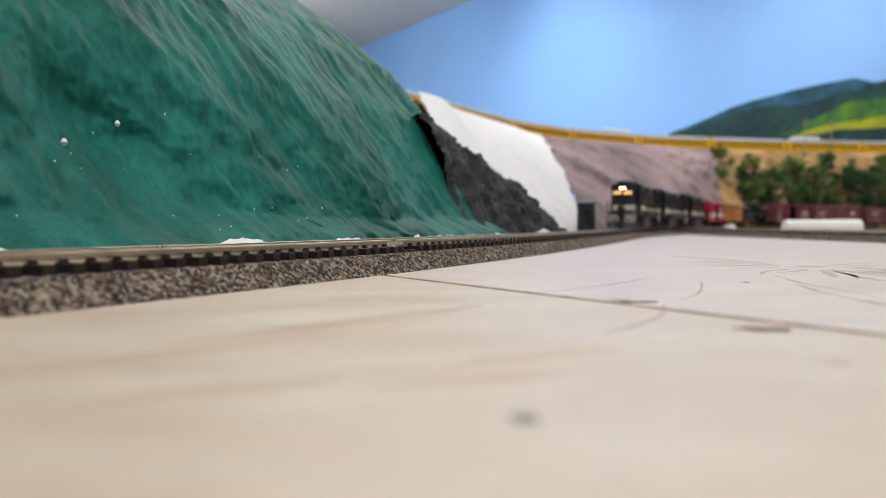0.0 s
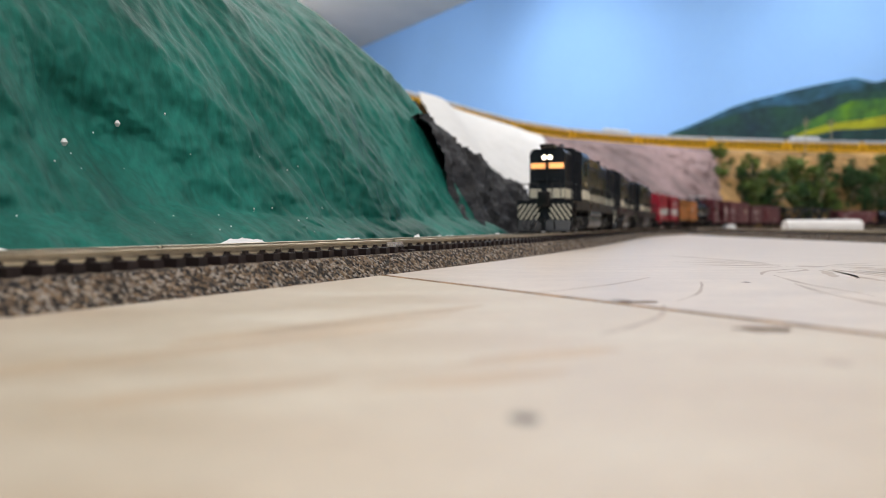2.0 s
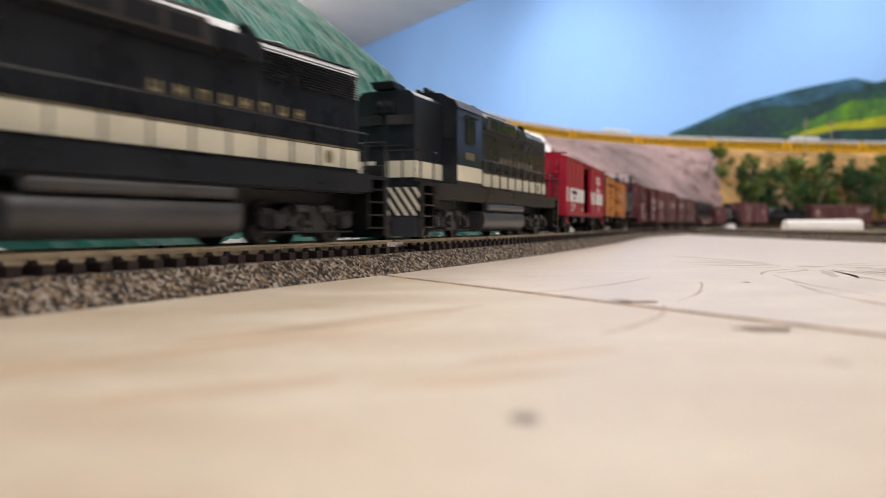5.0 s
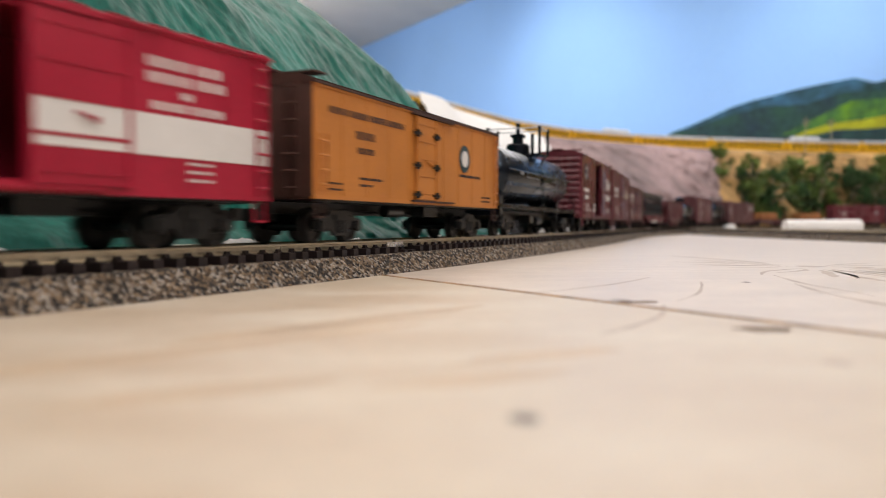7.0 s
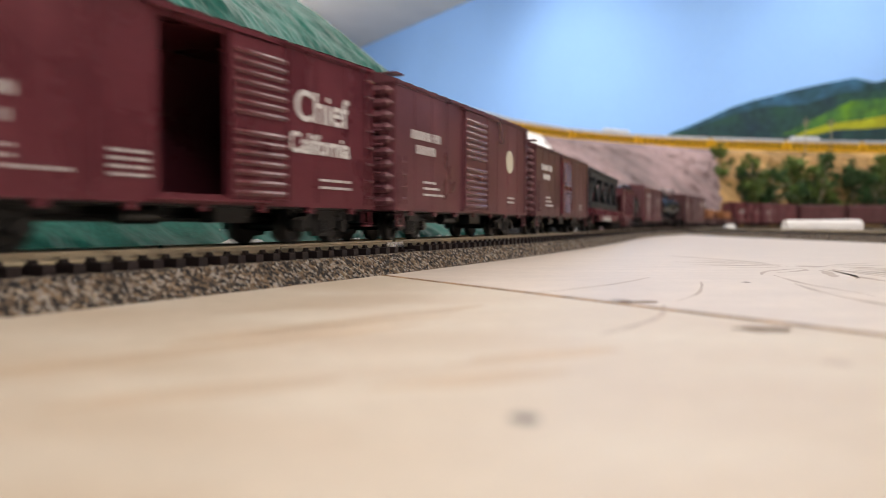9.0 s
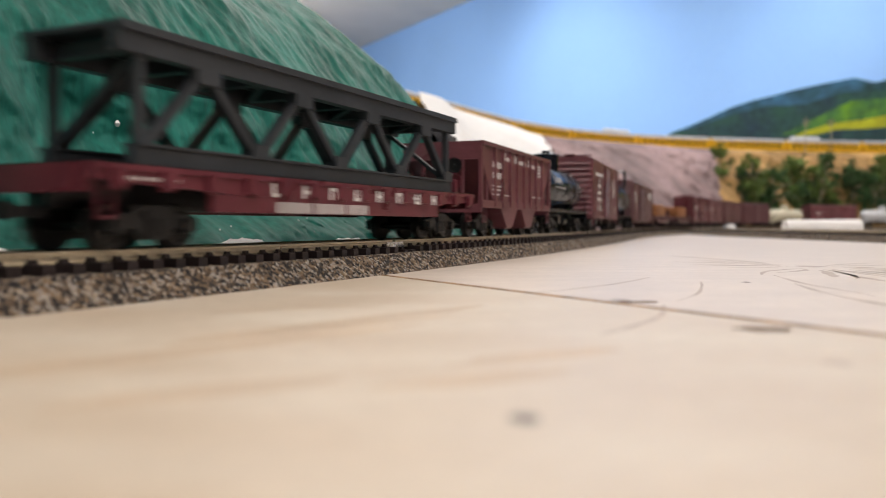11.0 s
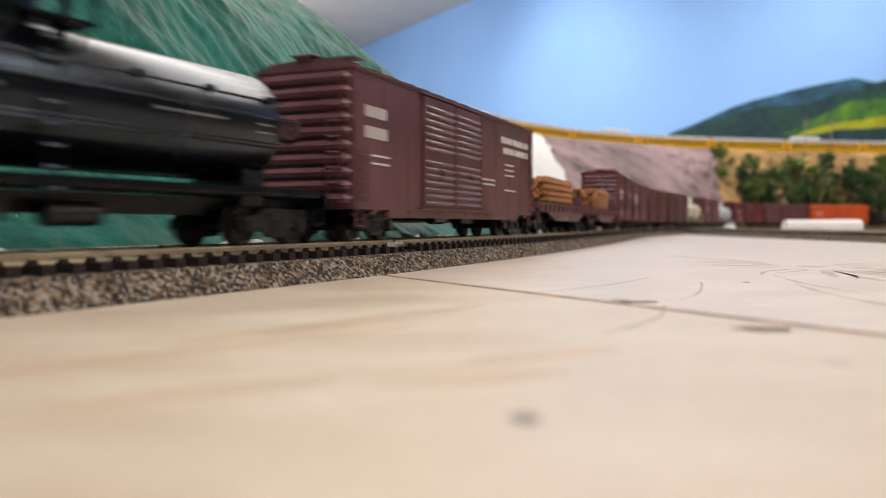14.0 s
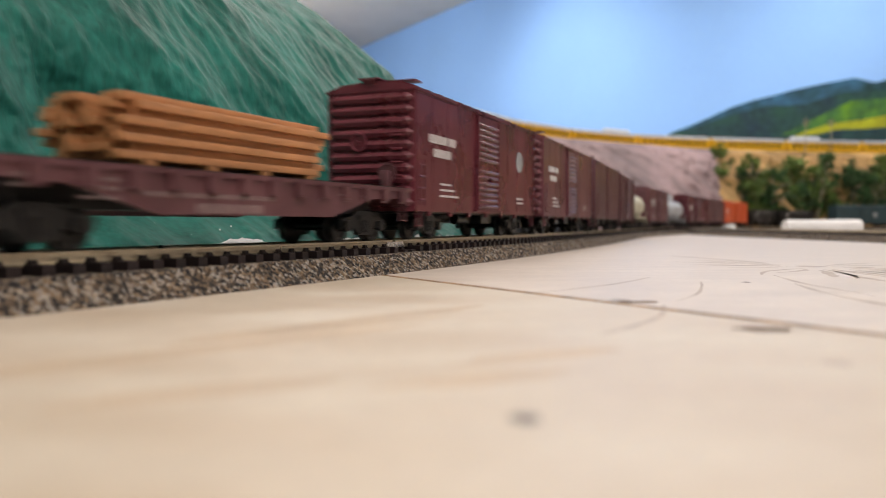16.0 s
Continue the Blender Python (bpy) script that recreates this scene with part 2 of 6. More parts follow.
def part(name, m, material, parent, label="", scale=MM, sharp=35):
    """One mesh object under a thing or a part; m is a Mesh or finished mesh data."""
    ob = new(name, m.data(name, material, scale, sharp) if isinstance(m, Mesh) else m)
    ob.parent = parent
    if label:
        ob["label"] = label
    return ob


def thing(name, label, category, group="", kind=""):
    return tagged(new(name), label, category, group, kind)


def sheet(name, rows, material, label="", kind="structure", sharp=180):
    """Open grid surface from rows of points in metres."""
    n = len(rows[0])
    vs = [p for r in rows for p in r]
    fs = [(i * n + j, i * n + j + 1, (i + 1) * n + j + 1, (i + 1) * n + j) for i in range(len(rows) - 1) for j in range(n - 1)]
    me = bpy.data.meshes.new(name)
    me.from_pydata(vs, [], fs)
    me.materials.append(material)
    me.polygons.foreach_set("use_smooth", [True] * len(me.polygons))
    me.update()
    return tagged(new(name, me), label, "", "", kind)


def lerp_table(table, x):
    return float(np.interp(x, [a for a, _ in table], [b for _, b in table]))


# ---- the line of the track: curvature along its length ----
KNOT0, KNOT_STEP = -0.15, 0.2
CURVE = [-0.6092, -0.49, -0.2406, -0.1504, -0.1432, 0.4205, 0.4499, 0.0346, -0.0023, 0.5338, 1.1949, 1.5681, 1.5703, 0.6]
DS = 0.005
LINE_S = np.arange(-3.6, 6.6, DS)
_k = np.interp(LINE_S, [KNOT0 - 0.05] + [KNOT0 + i * KNOT_STEP for i in range(len(CURVE))] + [2.62], [0.0] + CURVE + [0.0])
_th = np.concatenate([[0], np.cumsum((_k[1:] + _k[:-1]) / 2 * DS)])
_i0 = int(np.argmin(abs(LINE_S)))
LINE_T = _th - _th[_i0] + 0.4844
_x = np.concatenate([[0], np.cumsum(np.sin((LINE_T[1:] + LINE_T[:-1]) / 2) * DS)])
_y = np.concatenate([[0], np.cumsum(np.cos((LINE_T[1:] + LINE_T[:-1]) / 2) * DS)])
LINE_X, LINE_Y = _x - _x[_i0] - 0.0911, _y - _y[_i0] + 0.1415


def on_line(s, lat=0.0):
    """Plan place at s along the track, lat towards the plywood side, and the heading."""
    x, y, t = np.interp(s, LINE_S, LINE_X), np.interp(s, LINE_S, LINE_Y), np.interp(s, LINE_S, LINE_T)
    return float(x + lat * math.cos(t)), float(y - lat * math.sin(t)), float(t)


def travelled(t):
    """Metres run by the train since 0 s; it gains a little speed after 12 s."""
    gain = 0.0 if t < 12 else 0.00775 * (t - 12) ** 2 if t < 13 else 0.00775 + 0.0155 * (t - 13)
    return SPEED * t + gain


def car_pose(front, length, t):
    """Pose of a vehicle whose front end is at `front` along the line at 0 s."""
    s = front - travelled(t)
    x0, y0, _ = on_line(s + 0.2 * length)
    x1, y1, _ = on_line(s + 0.8 * length)
    a = math.atan2(y0 - y1, x0 - x1)
    return pose((x0 + x1) / 2, (y0 + y1) / 2, RAIL_Z, 0, 0, math.degrees(a))


# ---- the room ----
def plain_box(name, x0, x1, y0, y1, z0, z1, material, label):
    ob = new(name, Mesh().box(x0, x1, y0, y1, z0, z1).data(name, material, 1.0))
    return tagged(ob, label, "", "", "structure")


plain_box("floor", -3.2, 6.2, -3.6, 8.0, -1.15, -1.05, M_FLOOR, "plain dark floor under the layout table")
plain_box("ceiling", -3.2, 6.2, -3.6, 8.0, CEIL, CEIL + 0.1, M_CEIL, "off-white painted flat ceiling")
# The next three walls are out of view, added to close the room
plain_box("wall_west", -3.3, -3.2, -3.6, 8.0, -1.05, CEIL, M_WALL, "unseen blue-grey side wall added to close the room")
plain_box("wall_south", -3.2, 6.2, -3.7, -3.6, -1.05, CEIL, M_WALL, "unseen blue-grey rear wall added to close the room")
plain_box("wall_east", 6.2, 6.3, -3.6, 8.0, -1.05, CEIL, M_WALL, "unseen blue-grey end wall added to close the room")

# sky backdrop: a long wall that bends towards the table
SKY_PLAN = [(-2.2, 8.6), (-0.54, 5.89), (0.20, 4.70), (0.55, 4.18), (0.90, 3.76), (1.25, 3.44), (1.65, 3.20), (2.1, 3.05), (2.7, 2.98), (6.2, 2.9)]


def smooth_line(pts, n):
    """Catmull-Rom through plan points."""
    p = [Vector(q) for q in pts]
    p = [2 * p[0] - p[1]] + p + [2 * p[-1] - p[-2]]
    out = []
    for i in range(n + 1):
        a = i / n * (len(pts) - 1)
        k = min(int(a), len(pts) - 2)
        t = a - k
        p0, p1, p2, p3 = p[k:k + 4]
        out.append(0.5 * (2 * p1 + (p2 - p0) * t + (2 * p0 - 5 * p1 + 4 * p2 - p3) * t * t + (3 * p1 - p0 - 3 * p2 + p3) * t ** 3))
    return out


sky_line = smooth_line(SKY_PLAN, 90)
back = sky_line[::-1]
sky_mesh = Mesh().prism([(p.x, p.y) for p in sky_line] + [(p.x + 0.05, p.y + 0.08) for p in back], -1.05, CEIL - 0.002, "z")
sky_wall = tagged(new("backdrop", sky_mesh.data("backdrop", M_SKY, 1.0)), "sky-blue painted backdrop wall, curved", "", "", "structure")


def painted_range(name, line, crest, foot, off, material, label):
    """A painted landscape layer on the backdrop, a few millimetres proud of it."""
    top, bottom = [], []
    for x in np.linspace(line[0], line[1], 70):
        k = min(range(len(sky_line)), key=lambda i: abs(sky_line[i].x - x))
        a, b = (sky_line[k], sky_line[k + 1]) if sky_line[k].x < x else (sky_line[k - 1], sky_line[k])
        y = a.y + (b.y - a.y) * (x - a.x) / max(1e-6, b.x - a.x)
        d = (b - a).normalized()
        nx, ny = d.y, -d.x
        z = lerp_table(crest, x) + 0.012 * noise.noise(Vector((x * 9, off * 90, 0)))
        top.append((x + nx * off, y + ny * off, max(z, foot + 0.004)))
        bottom.append((x + nx * off, y + ny * off, foot))
    return sheet(name, [top, bottom], material, label)


M_HILLBLUE = mat("painted_blue_hills", (0.028, 0.095, 0.175), 0.9, vary=0.6, scale=8, fine=30, bump=0.05, tint=(0.008, 0.040, 0.046))
M_HILLGREEN = mat("painted_green_hills", (0.075, 0.18, 0.012), 0.9, vary=0.6, scale=11, fine=40, bump=0.05, tint=(0.02, 0.085, 0.035))
M_HILLGOLD = mat("painted_yellow_meadow", (0.34, 0.36, 0.015), 0.9, vary=0.4, scale=6, fine=40, bump=0.05)
M_HILLDARK = mat("painted_dark_ridge", (0.014, 0.050, 0.036), 0.9, vary=0.6, scale=9, fine=40, bump=0.05, tint=(0.010, 0.030, 0.050))
painted_range("mountain_far", (0.98, 5.6), [(0.98, 0.40), (1.035, 0.436), (1.165, 0.480), (1.32, 0.544), (1.40, 0.555), (1.49, 0.575), (1.57, 0.585), (1.64, 0.603), (1.70, 0.582), (1.77, 0.600), (2.1, 0.63), (5.6, 0.6)], 0.0, 0.006, M_HILLBLUE, "blue-green mountains painted on the backdrop")
painted_range("mountain_shoulder", (1.03, 5.6), [(1.03, 0.43), (1.15, 0.455), (1.27, 0.490), (1.36, 0.515), (1.46, 0.500), (1.56, 0.530), (1.66, 0.55), (5.6, 0.5)], 0.0, 0.009, M_HILLDARK, "dark green shoulder of the painted mountains")
painted_range("mountain_near", (1.40, 5.6), [(1.40, 0.38), (1.435, 0.397), (1.53, 0.455), (1.58, 0.480), (1.62, 0.505), (1.68, 0.520), (1.77, 0.510), (1.9, 0.52), (5.6, 0.5)], 0.0, 0.012, M_HILLGREEN, "bright green hill painted on the backdrop")
painted_range("meadow", (1.44, 5.6), [(1.44, 0.38), (1.50, 0.408), (1.55, 0.424), (1.65, 0.430), (1.77, 0.444), (5.6, 0.44)], 0.0, 0.015, M_HILLGOLD, "yellow meadow painted on the backdrop")
painted_range("tree_line", (1.08, 5.6), [(1.08, 0.37), (1.2, 0.40), (1.3, 0.415), (1.40, 0.392), (1.5, 0.385), (1.6, 0.40), (1.7, 0.392), (1.9, 0.40), (5.6, 0.39)], 0.0, 0.018, M_HILLDARK, "dark tree line painted on the backdrop")

# ---- table top: two plywood sheets with an open joint ----
SEAM_A, SEAM_D = Vector((-0.0176, 0.2376)), Vector((0.0782, -0.1291)).normalized()
SEAM_N = Vector((-SEAM_D.y, SEAM_D.x))      # towards the far sheet
if SEAM_N.y < 0:
    SEAM_N = -SEAM_N


def clip_sheet(side, gap):
    """The table outline cut by the joint line."""
    poly = [Vector(p) for p in ((-2.9, -3.4), (5.9, -3.4), (5.9, 2.85), (-2.9, 2.85))]
    val = lambda p: side * ((p - SEAM_A).dot(SEAM_N)) - gap
    out = []
    for a, b in zip(poly, poly[1:] + poly[:1]):
        va, vb = val(a), val(b)
        if va >= 0:
            out.append(a)
        if va * vb < 0:
            out.append(a + (b - a) * (va / (va - vb)))
    return [(p.x, p.y) for p in out]


for side, stuff, label in ((1, M_PLY2, "pale pinkish plywood sheet with scuffs and stains"), (-1, M_PLY, "cream plywood sheet with smudges")):
    me = Mesh().prism(clip_sheet(side, 0.0011), -0.012, 0.0, "z").data("plywood_sheet", stuff, 1.0)
    tagged(new("ground", me), label, "", "", "structure")
plain_box("table_frame", -2.9, 5.9, -3.4, 2.85, -0.1, -0.0125, M_PLYEDGE, "timber framing under the plywood")

# brown strip along the joint, slightly raised
a, b = SEAM_A - SEAM_D * 0.6, SEAM_A + SEAM_D * 1.2
rows = []
for i in range(260):
    p = a.lerp(b, i / 259)
    w = 0.0007 + 0.00025 * noise.noise(Vector((i * 0.35, 2, 0)))
    rows.append([(p.x + SEAM_N.x * k * w, p.y + SEAM_N.y * k * w, z) for k, z in ((-1.0, -0.0006), (-0.9, 0.0001), (0, 0.00025), (0.9, 0.0001), (1.0, -0.0006))])
sheet("joint_filler", rows, mat("brown_joint_line", (0.32, 0.205, 0.12), 0.85, vary=0.5, scale=120, fine=900), "brown line along the joint between the plywood sheets")

# stains and marks on the plywood
M_STAIN = mat("grey_smudge", (0.19, 0.17, 0.16), 0.8, vary=0.3, scale=200, fine=900)
M_STAIN2 = mat("brown_stain", (0.12, 0.07, 0.042), 0.8, vary=0.3, scale=200, fine=900)
M_STAIN4 = mat("honey_grain_wash", (0.46, 0.355, 0.25), 0.5, vary=0.12, scale=60, fine=500)
M_STAIN3 = mat("pale_brown_wash", (0.43, 0.362, 0.312), 0.7, vary=0.2, scale=120, fine=900)


def stain(x, y, rx, ry, turn, material, seed, label):
    n, pts = 26, []
    for k in range(n):
        a = 2 * math.pi * k / n
        r = 1 + 0.45 * noise.noise(Vector((math.cos(a) * 1.3 + seed, math.sin(a) * 1.3, seed * 0.7)))
        px, py = rx * r * math.cos(a), ry * r * math.sin(a)
        pts.append((x + px * math.cos(turn) - py * math.sin(turn), y + px * math.sin(turn) + py * math.cos(turn)))
    ob = new("stain", Mesh().prism(pts, -0.001, 0.00002, "z").data("stain", material, 1.0))
    return tagged(ob, label, "stain", "stains on the plywood", "structure")


stain(0.0064, 0.0616, 0.0012, 0.0016, 0.2, M_STAIN, 1.0, "small grey smudge on the plywood")
stain(0.0385, 0.1560, 0.0036, 0.0022, 0.1, M_STAIN2, 2.0, "brown knot mark on the plywood")
stain(0.0360, 0.1590, 0.0016, 0.0030, 0.4, M_STAIN, 2.6, "grey pencil smear on the plywood")
stain(0.0470, 0.1150, 0.0040, 0.0028, 0.0, M_STAIN2, 3.0, "brown knot mark on the plywood")
stain(0.0800, 0.2090, 0.0009, 0.0016, 0.0, M_DARKTXT, 4.0, "tiny black speck on the plywood")
M_STAIN5 = mat("brown_scuff", (0.36, 0.285, 0.235), 0.7, vary=0.4, scale=300, fine=1500)


def streak(x0, y0, x1, y1, bow, w, material, seed, label):
    """A thin soaked-in scuff with a wandering edge."""
    a, b = Vector((x0, y0)), Vector((x1, y1))
    d = (b - a).normalized()
    n = Vector((-d.y, d.x))
    left, right = [], []
    for i in range(25):
        f = i / 24
        c = a.lerp(b, f) + n * (bow * math.sin(math.pi * f) + 0.0012 * noise.noise(Vector((f * 2.2, seed, 0))))
        k = w * (0.25 + math.sin(math.pi * f) * 0.8) * (0.7 + 0.6 * noise.noise(Vector((f * 4, seed, 3))))
        k = max(k, 0.00008)
        left.append((c.x + n.x * k, c.y + n.y * k))
        right.append((c.x - n.x * k, c.y - n.y * k))
    ob = new("stain", Mesh().prism(left + right[::-1], -0.001, 0.00002, "z").data("stain", material, 1.0))
    return tagged(ob, label, "stain", "stains on the plywood", "structure")


# scuffs fan out from a bruise on the far sheet
stain(0.134, 0.288, 0.0050, 0.0055, 0.3, M_STAIN3, 5.0, "pale brown bruise on the plywood")
stain(0.150, 0.282, 0.0022, 0.0030, 0.8, M_STAIN5, 6.2, "brown bruise on the plywood")
rng = random.Random(17)
for k in range(24):
    a = 2.15 + 0.19 * k + rng.uniform(-0.12, 0.12)
    r0, r1 = rng.uniform(0.006, 0.012), rng.uniform(0.024, 0.042)
    ox, oy = math.cos(a), 2.9 * math.sin(a)
    streak(0.134 + r0 * ox, 0.288 + r0 * oy, 0.134 + r1 * ox, 0.288 + min(r1 * oy, 0.20), rng.uniform(-0.004, 0.004), rng.uniform(0.0009, 0.0024), M_STAIN3, 40.0 + k, "faint brown scuff soaked into the plywood")
streak(0.069, 0.212, 0.047, 0.158, 0.002, 0.0006, M_STAIN3, 60.0, "brown scuff running to the joint")
streak(0.091, 0.205, 0.085, 0.118, -0.004, 0.0012, M_STAIN3, 61.0, "curved brown scuff crossing the joint")
streak(0.060, 0.230, 0.020, 0.176, 0.003, 0.0008, M_STAIN3, 62.0, "long faint brown scuff on the plywood")
streak(0.100, 0.240, 0.093, 0.170, -0.003, 0.0010, M_STAIN3, 63.0, "curved faint scuff on the plywood")
streak(0.042, 0.150, 0.022, 0.110, 0.003, 0.0010, M_STAIN3, 64.0, "faint curved scuff on the cream plywood")
streak(0.060, 0.088, 0.046, 0.074, 0.003, 0.0016, M_STAIN3, 65.0, "pale grey smear on the cream plywood")
stain(0.0435, 0.0868, 0.0018, 0.0016, 0.4, M_STAIN3, 66.0, "pale grey smear on the cream plywood")
stain(0.0490, 0.1160, 0.0014, 0.0013, 0.2, M_STAIN2, 67.0, "dark core of the knot mark")
for k, (x, y, a, w) in enumerate(((-0.028, 0.098, 0.75, 0.030), (-0.018, 0.115, 0.75, 0.022), (0.004, 0.078, 0.4, 0.010), (-0.022, 0.072, 0.5, 0.012), (0.012, 0.092, 0.5, 0.012), (-0.012, 0.128, 0.8, 0.03))):
    stain(x, y, w, 0.0026, a, M_STAIN4, 31.0 + k, "faint brown streak along the plywood grain")

# ---- roadbeds: cork strips with a crushed-stone face ----
def roadbed(name, plan, material, label, top=0.0175, base=0.0230, height=0.0058, rough=0.0006):
    """plan: rows of (x, y, heading). Cross-section runs from foot to foot."""
    prof = []
    for i in range(9):
        f = i / 8
        prof.append((base + (top - base) * f, height * f))
    prof += [(top * k, height) for k in (0.85, 0.5, 0.0, -0.5, -0.85)]
    prof += [(-w, z) for w, z in prof[8::-1]]
    rows = []
    for x, y, t in plan:
        row = []
        for w, z in prof:
            j = noise.noise_vector(Vector((x * 700 + w * 90, y * 700, z * 700 + w * 300)))
            g = noise.noise(Vector((x * 1500, y * 1500, z * 1500 + w * 500)))
            e = rough * (1 if z > 0 else 0.4)
            row.append((x + w * math.cos(t) + j.x * e + g * e * 0.6 * math.cos(t), y - w * math.sin(t) + j.y * e, max(-0.0003, z + j.z * e * (0.25 if z >= height * 0.99 else 0.8))))
        rows.append(row)
    return sheet(name, rows, material, label)


def line_plan(s0, s1, step):
    return [on_line(s) for s in np.arange(s0, s1, step)]


near_plan = line_plan(-0.12, 0.46, 0.0008)
roadbed("roadbed_near", near_plan, M_CORK, "speckled brown-grey cork roadbed under the track")
roadbed("roadbed_far", line_plan(0.4592, 4.9, 0.006), M_CORK, "speckled brown-grey cork roadbed along the curve")
roadbed("roadbed_behind", line_plan(-3.5, -0.117, 0.01), M_CORK, "speckled brown-grey cork roadbed behind")
SIDING = []
for y in np.arange(0.15, 1.40, 0.006):
    x = 0.388 + 0.35 * max(0, y - 1.0) ** 2
    SIDING.append((x, float(y), math.atan(0.7 * max(0, y - 1.0))))
roadbed("roadbed_siding", SIDING, M_CORK, "grey-brown cork roadbed of the joining siding")

# ---- rails ----
RAIL = [(-1.05, -2.5), (1.05, -2.5), (1.05, -2.15), (0.25, -1.85), (0.25, -0.85), (0.55, -0.65), (0.55, -0.08), (0.45, 0.0), (-0.45, 0.0), (-0.55, -0.08), (-0.55, -0.65), (-0.25, -0.85), (-0.25, -1.85), (-1.05, -2.15)]


def rail(name, plan, side, label):
    m = Mesh()
    n = len(RAIL)
    for x, y, t in plan:
        for w, z in RAIL:
            q = side * 0.0088 + w * MM
            m.v.append((x + q * math.cos(t), y - q * math.sin(t), RAIL_Z + z * MM))
    for i in range(len(plan) - 1):
        for k in range(n):
            m.f.append((i * n + k, (i + 1) * n + k, (i + 1) * n + (k + 1) % n, i * n + (k + 1) % n))
    m.f.append(tuple(range(n)))
    m.f.append(tuple((len(plan) - 1) * n + k for k in range(n))[::-1])
    return tagged(new(name, m.data(name, M_RAIL, 1.0, 40)), label, "rail", "rails of the track", "structure")


main_plan = line_plan(-3.5, -0.12, 0.03) + line_plan(-0.12, 2.7, 0.01) + line_plan(2.7, 4.9, 0.05)
JOINT_S = 0.152
near_rail = [p for p in line_plan(-3.5, JOINT_S, 0.01)]
rail("rail", near_rail, 1, "bright nickel-silver model rail")
rail("rail", line_plan(JOINT_S + 0.0006, 4.9, 0.01), 1, "bright nickel-silver model rail past a joiner")
rail("rail", main_plan, -1, "nickel-silver model rail on the hill side")
rail("rail", SIDING[:-8], 1, "nickel-silver rail of the siding")
rail("rail", SIDING[:-8], -1, "nickel-silver rail of the siding")
x, y, t = on_line(JOINT_S, 0.0088)
joiner = tagged(new("rail_joiner"), "small silver rail joiner with a feed wire", "rail joiner")
part("sleeve", Mesh().box(-6, 6, -1.3, 1.3, -2.5, -1.7).box(-6, 6, 0.35, 0.75, -1.9, -0.75).box(-6, 6, -0.75, -0.35, -1.9, -0.75), mat("bright_joiner_steel", (0.75, 0.76, 0.78), 0.25, metal=0.9, vary=0.1), joiner)
part("feed_wire", Mesh().rod((-5, 1.0, -1.6), (-7.5, 1.6, -0.9), 0.3).rod((-7.5, 1.6, -0.9), (-9.5, 2.2, -2.4), 0.3).rod((-9.5, 2.2, -2.4), (-11, 3.0, -3.2), 0.3).rod((-11, 3.0, -3.2), (-12, 5.0, -4.4), 0.3), M_BLACK, joiner, "black feed wire")
joiner.matrix_basis = pose(x, y, RAIL_Z, 0, 0, -math.degrees(t) + 90)

# ---- green hill beside the track ----
def ridged(p, f):
    return 1 - abs(noise.noise(p * f)) * 2


def hill_point(s, v):
    """v runs up the slope from the foot."""
    prof = [(0, 0.0), (0.05, 0.004), (0.12, 0.016), (0.45, 0.045), (0.62, 0.072), (0.75, 0.098), (0.9, 0.135), (1, 0.175)]
    rise = [(0, 0.004), (0.05, 0.010), (0.12, 0.018), (0.45, 0.078), (0.62, 0.115), (0.75, 0.138), (0.9, 0.165), (1, 0.19)]
    out, z = lerp_table(prof, v), lerp_table(rise, v)
    # the end of the hill rounds away from the track
    turn = max(0.0, (s - 0.36) / 0.10)
    lean = 0.13 * v + 0.05 * v * v        # folds run down and towards the far end
    wob = 0.012 * noise.noise(Vector((s * 13, v * 2.4, 7))) + 0.004 * noise.noise(Vector((s * 45, v * 7, 3)))
    q = s + lean + wob
    crease = lambda f, k, w: 0.5 - abs(noise.noise(Vector((q * f, v * k, w))))
    rough = 0.35 + 0.9 * max(0.0, min(1.0, 0.5 + 1.3 * noise.noise(Vector((s * 16, v * 3.5, 11)))))
    fold = 0.010 * noise.noise(Vector((q * 15, v * 1.1, 0))) + 0.0062 * rough * crease(17, 2.4, 2) + 0.0012 * rough * crease(48, 5.0, 5) + 0.0034 * noise.noise(Vector((q * 36, v * 3.2, 21))) - 0.0004 * crease(120, 9, 6) + 0.0006 * noise.noise(Vector((q * 140, v * 7, 5))) + 0.0004 * noise.noise(Vector((q * 380, v * 14, 9)))
    fold += 0.0004 * noise.noise(Vector((s * 420, v * 60, 8))) + (0.0026 * noise.noise(Vector((s * 80, v * 20, 4))) + 0.0012 * noise.noise(Vector((s * 230, v * 60, 14)))) * max(0, 1 - v * 2.2)
    # hollow low on the near part of the slope
    fold += 0.019 * math.exp(-((s - 0.085 + 0.08 * (v - 0.2)) / 0.035) ** 2 - ((v - 0.21) / 0.13) ** 2)
    ease = min(1, v / 0.05)
    lump = 0.0015 * noise.noise(Vector((s * 160, v * 18, 1)))
    x, y, t = on_line(s, -(0.027 + out * (1 + 0.22 * min(1.5, turn)) + (fold + lump) * (0.25 + 0.75 * ease) + 0.012 * turn * turn))
    return (x, y, max(0.001, z + 0.35 * fold * ease + 0.002 * noise.noise(Vector((s * 60, v * 8, 4)))))


rows = []
for i in range(620):
    s = -0.20 + 0.664 * i / 619
    rows.append([hill_point(s, (j / 150) ** 1.05) for j in range(151)])
# back side, closing the end of the hill behind
end = []
for j in range(151):
    p = Vector(rows[-1][j])
    end.append(p)
